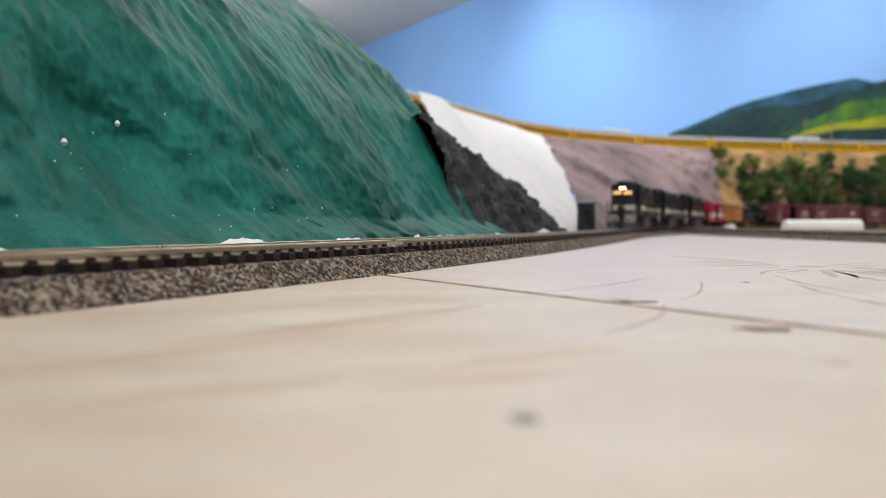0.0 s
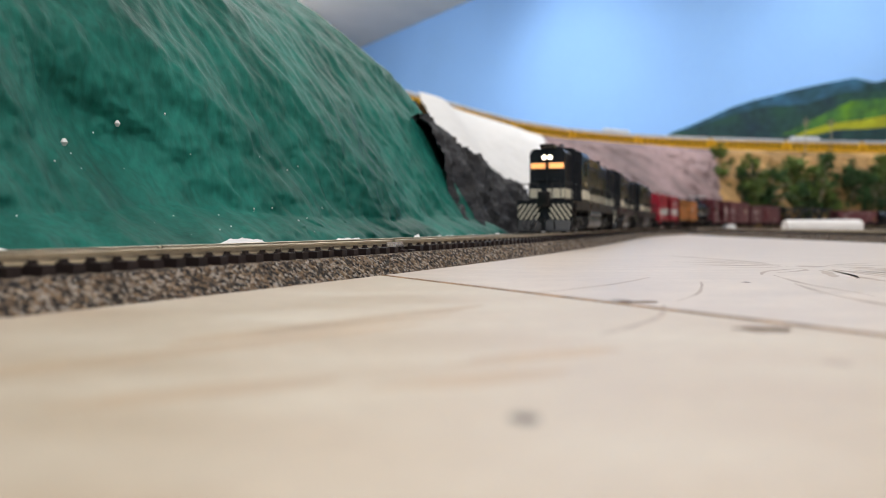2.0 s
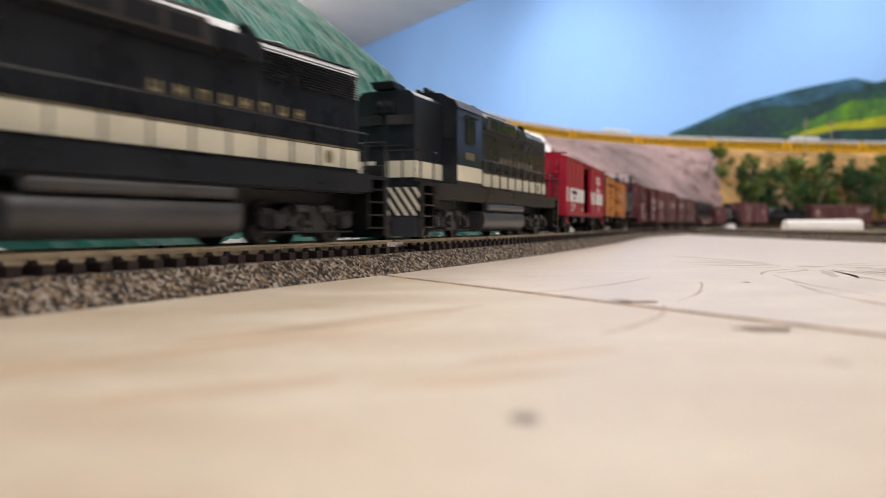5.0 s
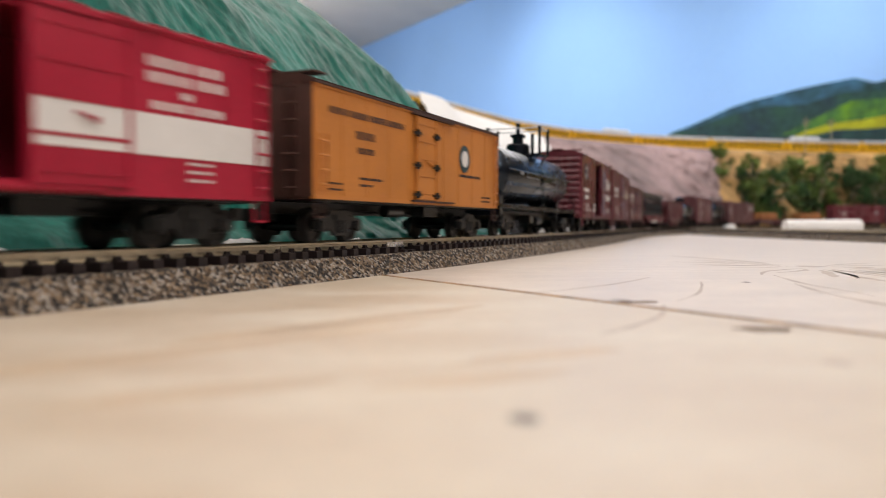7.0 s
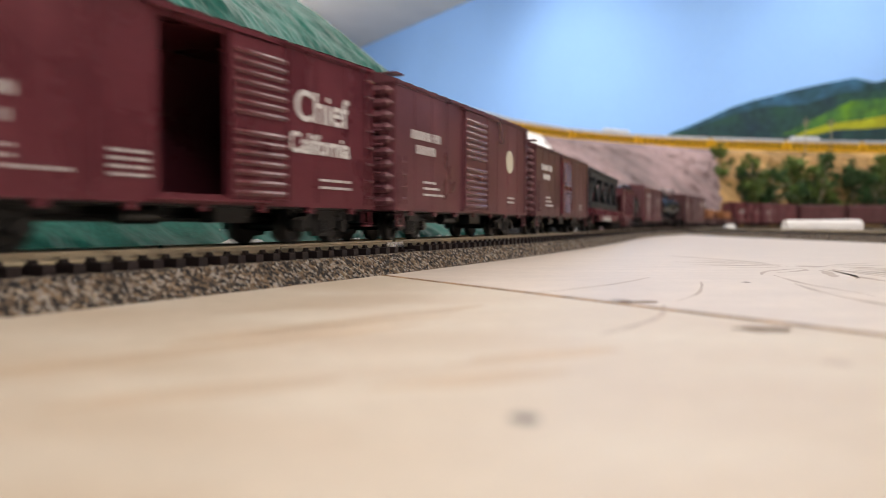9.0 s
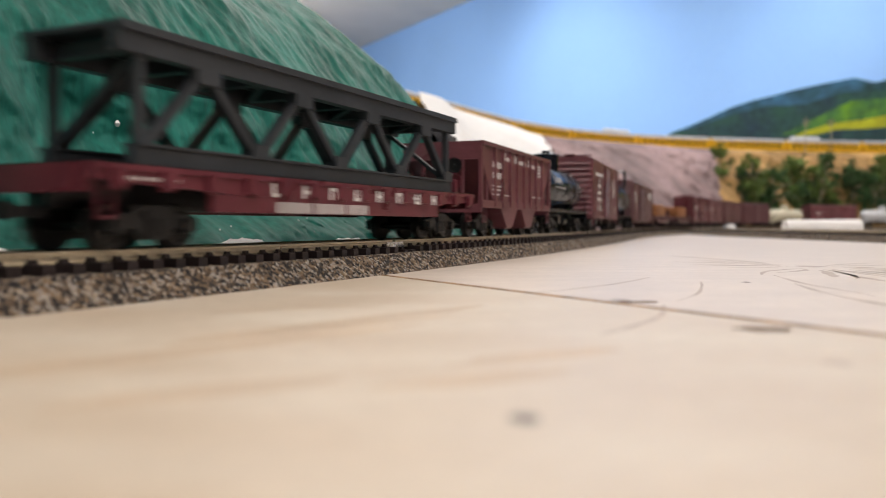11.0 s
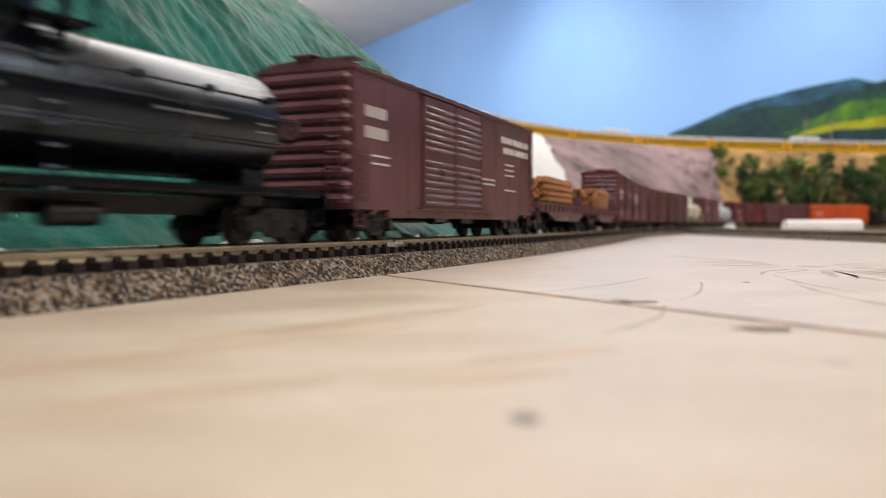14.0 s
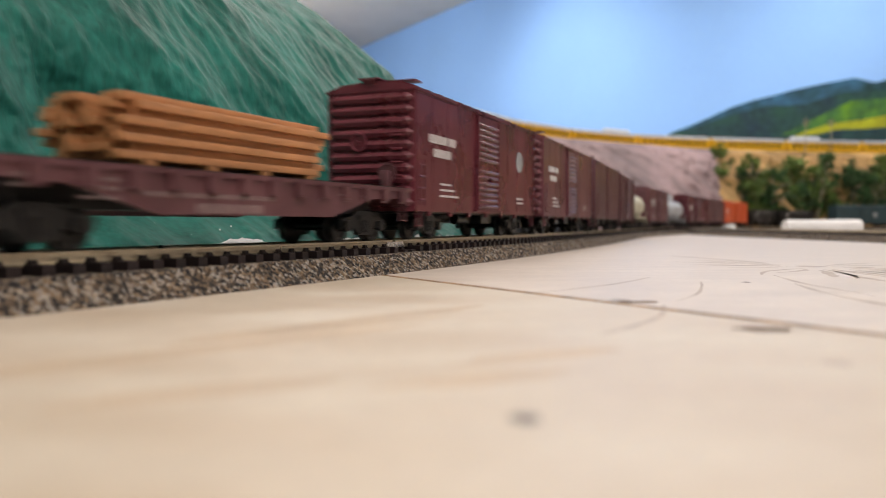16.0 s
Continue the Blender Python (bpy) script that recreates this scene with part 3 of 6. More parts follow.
for k in range(1, 25):
    rows.append([(p.x - 0.006 * k * (0.3 + p.z * 6) - 0.0006 * k * k * p.z * 6, p.y + 0.010 * k * 0.6, max(-0.002, p.z * (1 - (k / 24) ** 2 * 0.5) + 0.0035 * noise.noise(Vector((k * 0.4, p.z * 60, 3))))) for p in end])
sheet("green_hill", rows, M_GREEN, "green-painted plaster hillside with draped folds")
# plain hill top behind the crest
top_rows = []
for i in range(60):
    s = -0.20 + 0.664 * i / 59
    a = Vector(hill_point(s, 1.0))
    x, y, t = on_line(s, -0.5)
    top_rows.append([tuple(a.lerp(Vector((x, y, 0.20)), k / 8)) for k in range(9)])
sheet("green_hill_top", top_rows, M_GREEN, "green-painted top of the plaster hill")

# white specks and plaster edge at its foot
rows = []
for i in range(500):
    s = -0.18 + 0.56 * i / 499
    h = 0.0090 + 0.0042 * noise.noise(Vector((s * 30, 0, 0))) + 0.0018 * noise.noise(Vector((s * 150, 3, 0)))
    row = []
    for k in range(7):
        a = k / 6
        w = 0.0235 + 0.010 * a
        x, y, t = on_line(s, -w)
        row.append((x, y, max(0.0, h * math.sin(math.pi * min(1, a * 1.2 + 0.05)) + 0.0006 * noise.noise(Vector((s * 500, a * 9, 0))))))
    rows.append(row)
sheet("plaster_edge", rows, M_PLASTER, "rough white plaster edge at the foot of the green hill")

# ---- far slopes between the track and the upper shelf ----
SHELF = [(-0.30, 0.95), (-0.03, 1.24), (0.026, 1.417), (0.135, 1.634), (0.233, 1.83), (0.43, 1.98), (0.748, 2.16), (1.274, 2.28), (2.0, 2.33), (3.2, 2.34)]
SHELF_Z = 0.220
shelf_line = smooth_line(SHELF, 180)


def shelf_at(px):
    """Point of the shelf edge along a sight line of that slope x / y."""
    best = min(range(len(shelf_line) - 1), key=lambda i: abs(shelf_line[i].x / shelf_line[i].y - px))
    return best / 180.0


def slope(name, s0, s1, a0, a1, material, label, rough, nu=120, nv=50, bulge=0.0, foot=-0.045, seed=0.0, z0=0.0):
    rows = []
    for i in range(nu + 1):
        f = i / nu
        x, y, t = on_line(s0 + (s1 - s0) * f, foot)
        a = (a0 + (a1 - a0) * f) * 180
        k = min(int(a), 179)
        top = shelf_line[k].lerp(shelf_line[k + 1], a - k)
        row = []
        for j in range(nv + 1):
            v = j / nv
            w = v ** 1.25
            p = Vector((x + (top.x - x) * w, y + (top.y - y) * w, z0 + (SHELF_Z - z0) * v))
            q = Vector((p.x * 1.0, p.y * 1.0, p.z * 0.6 + seed))
            d = rough * (noise.noise(q * 9) + 0.5 * noise.noise(q * 25) + 0.25 * noise.noise(q * 70)) * min(1, v * 6) * min(1, (1 - v) * 8 + 0.15)
            row.append((p.x + d * 0.5, p.y - abs(d) * 1.0 + bulge * math.sin(math.pi * v), p.z + d * 0.4))
        rows.append(row)
    return sheet(name, rows, material, label)


A_W0, A_W1, A_M1 = shelf_at(-0.03), shelf_at(0.1255), shelf_at(0.345)
slope("white_slope", 0.36, 0.86, A_W0, A_W1, M_PLASTER, "bare white plaster slope", 0.007)
slope("rock_wall", 0.85, 1.83, A_W1 - 0.004, A_M1, M_MAUVE, "mauve-grey cast rock wall behind the curve", 0.020, 200, 60, seed=3.0)
slope("tan_bank", 1.82, 4.6, A_M1 - 0.003, 1.0, M_TAN, "tan earth bank with shrubs", 0.03, 200, 40, seed=7.0)

# dark rock outcrop at the end of the green hill
rows = []
for i in range(110):
    f = i / 109
    s = 0.37 + 0.34 * f
    crest = lerp_table([(0.33, 0.084), (0.40, 0.083), (0.46, 0.071), (0.55, 0.057), (0.63, 0.041), (0.69, 0.020), (0.71, 0.010)], s)
    row = []
    for j in range(46):
        v = j / 45
        x, y, t = on_line(s, -(0.034 + 0.050 * v + 0.012 * (1 - f)))
        q = Vector((s * 55, v * 3.6, 1.7))
        c = 0.0060 * (noise.noise(q) + 0.7 * (0.5 - abs(noise.noise(q * 2.7))) + 0.4 * abs(noise.noise(q * 6)) + 0.15 * noise.noise(q * 15))
        row.append((x + c, y - c, max(0.0, crest * min(1, v * 1.5) ** 0.8 * (1 if v < 0.75 else 1 - (v - 0.75) * 1.2) + c * 0.7 * min(1, v * 5))))
    rows.append(row)
sheet("dark_outcrop", rows, M_BLACKROCK, "dark charcoal rock outcrop beside the green hill")

# shelf behind the slopes
inner = [p for p in shelf_line if p.x / p.y > -0.04]
outer = [Vector((p.x + 0.05, p.y + 0.35)) for p in inner]
tagged(new("shelf", Mesh().prism([(p.x, p.y) for p in inner] + [(p.x, p.y) for p in outer[::-1]], SHELF_Z - 0.034, SHELF_Z - 0.018, "z").data("shelf", M_TAN, 1.0)), "raised shelf carrying the upper line", "", "", "structure")
rows = []
for i in range(0, 181):
    p = shelf_line[i]
    if p.x / p.y < 0.008:
        continue
    h = SHELF_Z + 0.0015 * noise.noise(Vector((i * 0.3, 1, 1)))
    rows.append([(p.x, p.y - 0.002, SHELF_Z - 0.03), (p.x, p.y, h), (p.x + 0.004, p.y + 0.014, h), (p.x + 0.004, p.y + 0.016, SHELF_Z - 0.03)])
sheet("shelf_lip", rows, M_TAN, "earth-coloured lip along the upper shelf")

# ---- rolling stock: x forwards, y towards the plywood side, z up from the rail head, in millimetres ----
def wheelset_data(r, name="wheelset"):
    m = Mesh()
    for s in (-1, 1):
        m.turned([(s * 7.3, r + 0.75), (s * 8.0, r + 0.75), (s * 8.2, r + 0.1), (s * 9.9, r), (s * 9.9, r * 0.80), (s * 9.45, r * 0.74), (s * 9.45, r * 0.35), (s * 10.1, r * 0.30), (s * 10.1, 0.2)][::s], (0, 0, 0), "y", 20)
    m.cyl((0, 0, 0), 1.0, 24, "y", 8)
    return m.data(name, M_WHEEL)


def freight_truck_data():
    m = Mesh()
    out = [(-13.2, 4.0), (-13.2, 6.6), (-10.6, 7.4), (-7.2, 7.6), (-4.4, 9.4), (4.4, 9.4), (7.2, 7.6), (10.6, 7.4), (13.2, 6.6), (13.2, 4.0), (11, 3.4), (8.4, 4.0), (6.0, 4.6), (3.6, 2.0), (-3.6, 2.0), (-6.0, 4.6), (-8.4, 4.0), (-11, 3.4)]
    for s in (-1, 1):
        m.prism(out, s * 11.2, s * 12.4, "y")
        for k in (-9.7, 9.7):
            m.cyl((k, s * 12.6, 4.9), 1.7, 1.4, "y", 10)
            m.box(k - 1.6, k + 1.6, s * 12.3, s * 13.1, 5.4, 6.4)
        for k in (-1.6, 0, 1.6):
            m.cyl((k, s * 12.5, 4.6), 0.75, 3.8, "z", 8)
        m.box(-3.2, 3.2, s * 11.8, s * 13.0, 6.6, 8.2)
        m.box(-3.0, 3.0, s * 11.8, s * 13.0, 2.2, 2.9)
    m.box(-2.4, 2.4, -12, 12, 5.4, 8.6)
    m.cyl((0, 0, 9.0), 3.2, 2.4, "z", 12)
    for k in (-4.0, 4.0):
        m.box(k - 0.6, k + 0.6, -10, 10, 3.4, 4.6)
    return m.data("truck_frame", M_UNDER)


def loco_truck_data():
    m = Mesh()
    out = [(-21, 5.2), (-21, 8.2), (-17, 9.4), (-11.5, 8.2), (-8.5, 10.4), (8.5, 10.4), (11.5, 8.2), (17, 9.4), (21, 8.2), (21, 5.2), (17.4, 4.0), (13.0, 5.6), (9, 5.6), (6.2, 3.4), (-6.2, 3.4), (-9, 5.6), (-13, 5.6), (-17.4, 4.0)]
    for s in (-1, 1):
        m.prism(out, s * 12.0, s * 13.6, "y")
        for k in (-15.4, 15.4):
            m.box(k - 2.4, k + 2.4, s * 13.4, s * 15.0, 4.4, 8.0)
            m.cyl((k, s * 15.0, 6.0), 1.8, 1.2, "y", 12)
            for e in (-4.2, 4.2):
                m.cyl((k + e, s * 13.4, 7.4), 1.0, 4.4, "z", 8)
        for k in (-5.4, 5.4):
            m.cyl((k, s * 14.4, 9.6), 1.3, 5.2, "x", 10)
            m.rod((k, s * 14.4, 9.0), (k * 1.9, s * 14.2, 5.0), 0.45)
        m.box(-5.5, 5.5, s * 13.2, s * 14.6, 3.2, 4.4)
        m.box(-4.5, 4.5, s * 13.4, s * 14.8, 5.2, 6.4)
        m.box(-1.2, 1.2, s * 13.6, s * 15.0, 4.0, 10.0)
        m.rod((-20, s * 14, 3.2), (20, s * 14, 3.2), 0.3)
    m.box(-6, 6, -12, 12, 6, 11)
    m.cyl((0, 0, 11.5), 5, 3, "z", 12)
    m.box(-19, -17.5, -12, 12, 5, 8)
    m.box(17.5, 19, -12, 12, 5, 8)
    return m.data("truck_frame", M_LOCOTRUCK)


ME_WHEEL, ME_WHEEL_L = wheelset_data(4.75), wheelset_data(5.8)
ME_TRUCK, ME_TRUCK_L = freight_truck_data(), loco_truck_data()
ME_COUPLER = (Mesh().box(-5, 4.2, -1.1, 1.1, 6.6, 9.0).box(3.4, 6.4, -2.1, 0.6, 6.2, 9.6).box(5.2, 6.6, -0.2, 2.0, 6.2, 9.6).rod((4.2, 1.2, 6.4), (4.0, 1.6, 2.2), 0.3)).data("coupler", M_UNDER)


def trucks(car, xs, loco=False):
    """Trucks with their turning wheelsets; returns the wheels for the motion."""
    wheels = []
    for x in xs:
        tr = part("truck", ME_TRUCK_L if loco else ME_TRUCK, None, car)
        tr.location = (x * MM, 0, 0)
        for k in ((-15.4, 15.4) if loco else (-9.7, 9.7)):
            w = part("wheelset", ME_WHEEL_L if loco else ME_WHEEL, None, tr)
            r = 5.8 if loco else 4.75
            base = pose(k * MM, 0, r * MM)
            w.matrix_basis = base
            wheels.append((w, base, r * MM))
    return wheels


def couplers(car, half):
    for s in (1, -1):
        c = part("coupler", ME_COUPLER, None, car)
        c.matrix_basis = pose(s * half * MM, 0, 0, 0, 0, 0 if s > 0 else 180)


def bars(m, rows, y):
    """Writing too small to read: rows of (x from, x to, z, height), broken into word-length bars."""
    for x0, x1, z, h in rows:
        x = x0
        k = 0
        step = -1 if x1 < x0 else 1
        while (x1 - x) * step > 0.3:
            w = min(abs(x1 - x), h * (0.20 + 0.07 * ((k * 7) % 3)))
            f = 0.0 if h > 1.5 else 0.14 * h
            m.box(x, x + step * w, y - 0.12, y + 0.12, z + f, z + h - f)
            x += step * (w + h * (0.36 if k % 9 != 8 else 0.8))
            k += 1
    return m


def words(text, size, material, parent, x, y, z, name="lettering", squeeze=1.0):
    """Raised writing on the side that faces the plywood."""
    cu = bpy.data.curves.new("text", "FONT")
    cu.body, cu.size, cu.extrude, cu.offset = text, size * MM, 0.00008, 0.00018
    ob = bpy.data.objects.new("text", cu)
    scene.collection.objects.link(ob)
    me = bpy.data.meshes.new_from_object(ob.evaluated_get(bpy.context.evaluated_depsgraph_get()))
    bpy.data.objects.remove(ob)
    me.materials.clear()
    me.materials.append(material)
    t = part(name, me, None, parent)
    t.matrix_basis = Matrix(((-squeeze, 0, 0, x * MM), (0, 0, 1, y * MM), (0, 1, 0, z * MM), (0, 0, 0, 1)))
    return t


def ladder(m, x, y, z0, z1, w=4.2, rungs=7, out=0.9):
    for k in (-w / 2, w / 2):
        m.bar((x + k, y + out, z0), (x + k, y + out, z1), 0.35, 0.35)
    for i in range(rungs):
        z = z0 + (z1 - z0) * (i + 0.5) / rungs
        m.rod((x - w / 2, y + out, z), (x + w / 2, y + out, z), 0.40)
    return m


def boxcar(L, paint, label, door="single", stripe=None, letters=(), eave=51.9, ends="steel", roof_paint=None, letter_mat=None, doormat=None, emblem=None, open_door=False, ribs=0, doors=None, sill=9.9):
    """House car with a real doorway; L is the body length in millimetres."""
    car = thing("boxcar", label, "boxcar", "freight cars of the moving train")
    h, W, Z0 = L / 2, 17.0, sill
    d0, d1 = {"double": (-27.0, 27.0), "wood": (-6.0, 10.5)}.get(door, (-13.0, 13.0))
    if open_door:
        d0, d1 = -8.0, 13.0
    if doors:
        d0, d1 = doors
    dm = (d0 + d1) / 2
    pw, pt = (0.28, 0.12) if not ribs else (0.7, 0.6)
    post = Mesh().box(-pw, pw, -pt, pt, Z0 + 0.3, eave - 0.6).data("side_post", paint)
    tab = Mesh().box(-1.3, 1.3, -0.4, 0.4, Z0 - 1.6, Z0 + 0.2).data("sill_tab", paint)
    for s in (1, -1):
        m = Mesh()
        tabs, posts = [], []
        y0, y1 = s * (W - 1.0), s * W
        m.prism([(-h, Z0), (d0, Z0), (d0, eave - 2.6), (d1, eave - 2.6), (d1, Z0), (h, Z0), (h, eave), (-h, eave)], y0, y1, "y")
        # side sill tabs and lower edge
        for k in range(7):
            x = -h + 12 + (L - 24) * k / 6
            tabs.append(x)
        # rivet seams or ribs
        n = ribs or 10
        for k in range(n + 1):
            x = -h + 0.6 + (L - 1.2) * k / n
            if d0 - 0.6 < x < d1 + 0.6:
                continue
            w = 0.28 if not ribs else 0.7
            posts.append(x)
        side = part("side", m, paint, car)
        part("eave_strip", Mesh().box(-h, h, s * (W - 0.1), s * (W + 0.35), eave - 1.1, eave), paint, side)
        part("side_sill", Mesh().box(-h, h, s * (W - 0.1), s * (W + 0.22), Z0, Z0 + 1.1), paint, side)
        if doors:
            part("belly_sill", Mesh().box(-h + 22, h - 22, s * (W - 0.9), s * (W - 0.1), Z0 - 2.4, Z0), paint, side)
        part("door_sill", Mesh().box(d0, d1, y0, y1, Z0, Z0 + 2.2), paint, side)
        for x in posts:
            part("side_post", post, None, side).location = (x * MM, s * W * MM, 0)
        for x in tabs if ends == "steel" else []:
            part("sill_tab", tab, None, side).location = (x * MM, s * (W - 0.25) * MM, 0)
    # ends
    end_rib = Mesh().turned([(-16.2, 0.3), (-14.4, 1.7), (-2, 1.85), (2, 1.85), (14.4, 1.7), (16.2, 0.3)], (0, 0, 0), "y", 8).data("end_rib", paint)
    end_plank = Mesh().bevel_box(-0.14, 0.14, -1.12, 1.12, Z0 + 0.5, eave, 0.08).data("end_plank", paint)
    for s in (1, -1):
        endz, planks = [], []
        m = Mesh().box(s * (h - 1.0), s * h, -W + 1.0, W - 1.0, Z0, eave)
        m.prism([(-W + 0.3, eave), (W - 0.3, eave), (W - 5, eave + 1.7), (0, eave + 2.7), (-W + 5, eave + 1.7)], s * (h - 1.0), s * h)
        if ends == "steel":
            for i in range(10):
                z = Z0 + 3.0 + i * (eave - Z0 - 4.5) / 9.4
                endz.append(z)
        else:
            for i in range(13):
                y = -15.5 + i * 31 / 12
                planks.append(y)
        e = part("end", m, paint, car)
        for y in planks:
            part("end_plank", end_plank, None, e).location = (s * (h + 0.12) * MM, y * MM, 0)
        for z in endz:
            part("end_rib", end_rib, None, e).location = (s * h * MM, 0, z * MM)
    # roof with cross ribs and a running board
    rp = roof_paint or paint
    m = Mesh().prism([(-W - 0.7, eave - 0.5), (W + 0.7, eave - 0.5), (W + 0.7, eave + 0.15), (W - 5, eave + 2.0), (0, eave + 3.0), (-W + 5, eave + 2.0), (-W - 0.7, eave + 0.15)], -h - 0.4, h + 0.4)
    ribx = []
    for k in range(15):
        x = -h + 1.5 + (L - 3) * k / 14
        ribx.append(x)
    roof = part("roof", m, rp, car)
    rib = Mesh().prism([(-W - 0.8, eave + 0.1), (W + 0.8, eave + 0.1), (W + 0.8, eave + 0.5), (W - 5, eave + 2.5), (0, eave + 3.4), (-W + 5, eave + 2.5), (-W - 0.8, eave + 0.5)], -0.5, 0.5).data("roof_rib", rp)
    for x in ribx:
        part("roof_rib", rib, None, roof).location = (x * MM, 0, 0)
    m = Mesh()
    for k in (-2.7, 0, 2.7):
        m.box(-h - 1.6, h + 1.6, k - 1.15, k + 1.15, eave + 3.6, eave + 4.1)
    for k in range(9):
        x = -h + 2 + (L - 4) * k / 8
        m.box(x - 0.5, x + 0.5, -4, 4, eave + 2.6, eave + 3.65)
    for s in (1, -1):
        m.box(s * (h - 9), s * (h - 3), s * 5, s * 15.5, eave + 3.0, eave + 3.6)
        m.bar((s * (h + 0.2), 0, eave + 2.2), (s * (h + 1.4), 0, eave + 3.6), 5, 0.5)
    part("running_board", m, rp, car)
    # doors
    def door_leaf(x0, x1, s, kind, name="door"):
        ribz, battens = [], []
        dm = Mesh().box(x0, x1, s * (W + 0.15), s * (W + 1.0), Z0 + 1.6, eave - 1.8)
        if kind == "ribbed":
            n = 16
            for i in range(n):
                z = Z0 + 3.0 + (eave - Z0 - 6.0) * i / (n - 1)
                if i % 8 == 7:
                    continue
                ribz.append(z)
        else:
            for i in range(5):
                z = Z0 + 4 + (eave - Z0 - 8) * i / 4
                battens.append(z)
        d = part(name, dm, doormat or paint, car)
        for xa in (x0, x1 - 0.8):
            part("door_stile", Mesh().box(xa, xa + 0.8, s * (W + 0.9), s * (W + 1.4), Z0 + 1.6, eave - 1.8), doormat or paint, d)
        for z in battens:
            part("door_batten", Mesh().box(x0 + 0.8, x1 - 0.8, s * (W + 0.9), s * (W + 1.25), z - 0.35, z + 0.35), doormat or paint, d)
        if ribz:
            w = (x1 - x0) / 2
            rib = Mesh().turned([(-w + 0.8, 0.2), (-w + 1.8, 0.75), (w - 1.8, 0.75), (w - 0.8, 0.2)], (0, 0, 0), "x", 6).data("door_rib", doormat or paint)
            for z in ribz:
                part("door_rib", rib, None, d).location = ((x0 + x1) / 2 * MM, s * (W + 0.95) * MM, z * MM)
        x = (x0 + x1) / 2
        part("latch", Mesh().bar((x - 2.6, s * (W + 1.7), Z0 + 14), (x + 1.8, s * (W + 1.7), Z0 + 15.2), 0.5, 0.5).box(x - 3.0, x - 2.4, s * (W + 0.9), s * (W + 1.9), Z0 + 13.4, Z0 + 14.8), paint, d)
    for s in (1, -1):
        if open_door:
            door_leaf(-30.0, -8.0, s, "plank" if door == "wood" else "ribbed") if s > 0 else door_leaf(d0, d1, s, "ribbed")
        elif door == "wood":
            door_leaf(d0, d1, s, "plank")
        elif door == "double":
            door_leaf(d0 - 0.2, dm - 0.2, s, "ribbed")
            door_leaf(dm + 0.2, d1 + 0.2, s, "ribbed")
        else:
            door_leaf(d0 - 0.3, d1 + 0.3, s, "ribbed")
    for s in (1, -1):
        for z in (Z0 + 0.7, eave - 1.4):
            part("door_track", Mesh().box(d0 - 16, d1 + 3, s * (W + 0.1), s * (W + 1.5), z, z + 0.6), paint, car)
    # ladders, steps, brake wheel, floor and sill
    for s in (1, -1):
        part("ladder", ladder(Mesh(), s * -(h - 3.6), s * W, Z0 + 1, eave - 1, rungs=8), paint, car)
        part("ladder", ladder(Mesh(), s * (h - 3.6), s * W, Z0 + 2, Z0 + 18, rungs=4), paint, car)
        for k in (1, -1):
            x = k * (h - 3.5)
            m = Mesh().rod((x - 2, s * (W - 0.5), Z0), (x - 2, s * (W - 0.3), Z0 - 5), 0.3).rod((x + 2, s * (W - 0.5), Z0), (x + 2, s * (W - 0.3), Z0 - 5), 0.3).bar((x - 2.2, s * (W - 0.3), Z0 - 5), (x + 2.2, s * (W - 0.3), Z0 - 5), 1.0, 0.5)
            part("step", m, paint, car)
        m = Mesh()
        for y in (12.8, 8.6):
            m.bar((s * (h + 1.5), s * y, Z0 + 1), (s * (h + 1.5), s * y, eave), 0.4, 0.4)
        for i in range(7):
            m.rod((s * (h + 1.6), s * 12.8, Z0 + 3 + 4.6 * i), (s * (h + 1.6), s * 8.6, Z0 + 3 + 4.6 * i), 0.42)
        part("end_ladder", m, paint, car)
    part("brake_wheel", Mesh().turned([(0, 3.3), (0.5, 3.5), (1.0, 3.3), (1.0, 2.7), (0.3, 2.6), (0.3, 0.6), (1.4, 0.5)], (h + 1.4, -4.0, Z0 + 24), "x", 14), paint, car)
    part("underframe", Mesh().box(-h + 1, h - 1, -W + 1.0, W - 1.0, Z0 - 0.6, Z0 + 0.2).box(-h + 1, h - 1, -2.5, 2.5, Z0 - 4.0, Z0).box(-22, -10, 6, 11, Z0 - 4.2, Z0 - 0.5).cyl((12, 9, Z0 - 2.6), 2.0, 11, "x").box(-30, 30, -9, -8.2, Z0 - 3.4, Z0 - 0.5).rod((-40, 4, Z0 - 3), (40, 5, Z0 - 3), 0.4), M_UNDER, car)
    couplers(car, h)
    if stripe:
        z0, z1, sm = stripe
        m = Mesh()
        for s in (1, -1):
            m.box(-h + 0.1, d0 - 0.1, s * (W + 0.05), s * (W + 0.17), z0, z1).box(d1 + 0.1, h - 0.1, s * (W + 0.05), s * (W + 0.17), z0, z1)
            if open_door and s > 0:
                m.box(-29.0, -9.0, s * (W + 0.95), s * (W + 1.10), z0, z1)
        part("stripe", m, sm, car, "white painted band")
    if letters:
        part("lettering", bars(Mesh(), letters, W + 0.14), letter_mat or M_WHITE, car)
    if emblem:
        ex, ez, er, em = emblem
        part("emblem", Mesh().turned([(-0.1, er), (0.1, er)], (ex, W + 0.16, ez), "y", 24), em, car)
    wheels = trucks(car, (h - 21, -(h - 21)))
    return car, wheels


def dim_letters(L, big=True):
    """Reporting marks and dimensional data as they sit on a house car."""
    h = L / 2
    return [(h - 12, h - 37, 34.5, 3.0), (h - 16, h - 33, 29.6, 3.0), (h - 22, h - 33, 19.5, 1.1), (h - 22, h - 36, 17.4, 1.1), (h - 22, h - 40, 15.2, 1.1), (-h + 30, -h + 20, 15, 1.0), (-h + 30, -h + 20, 17, 1.0)]


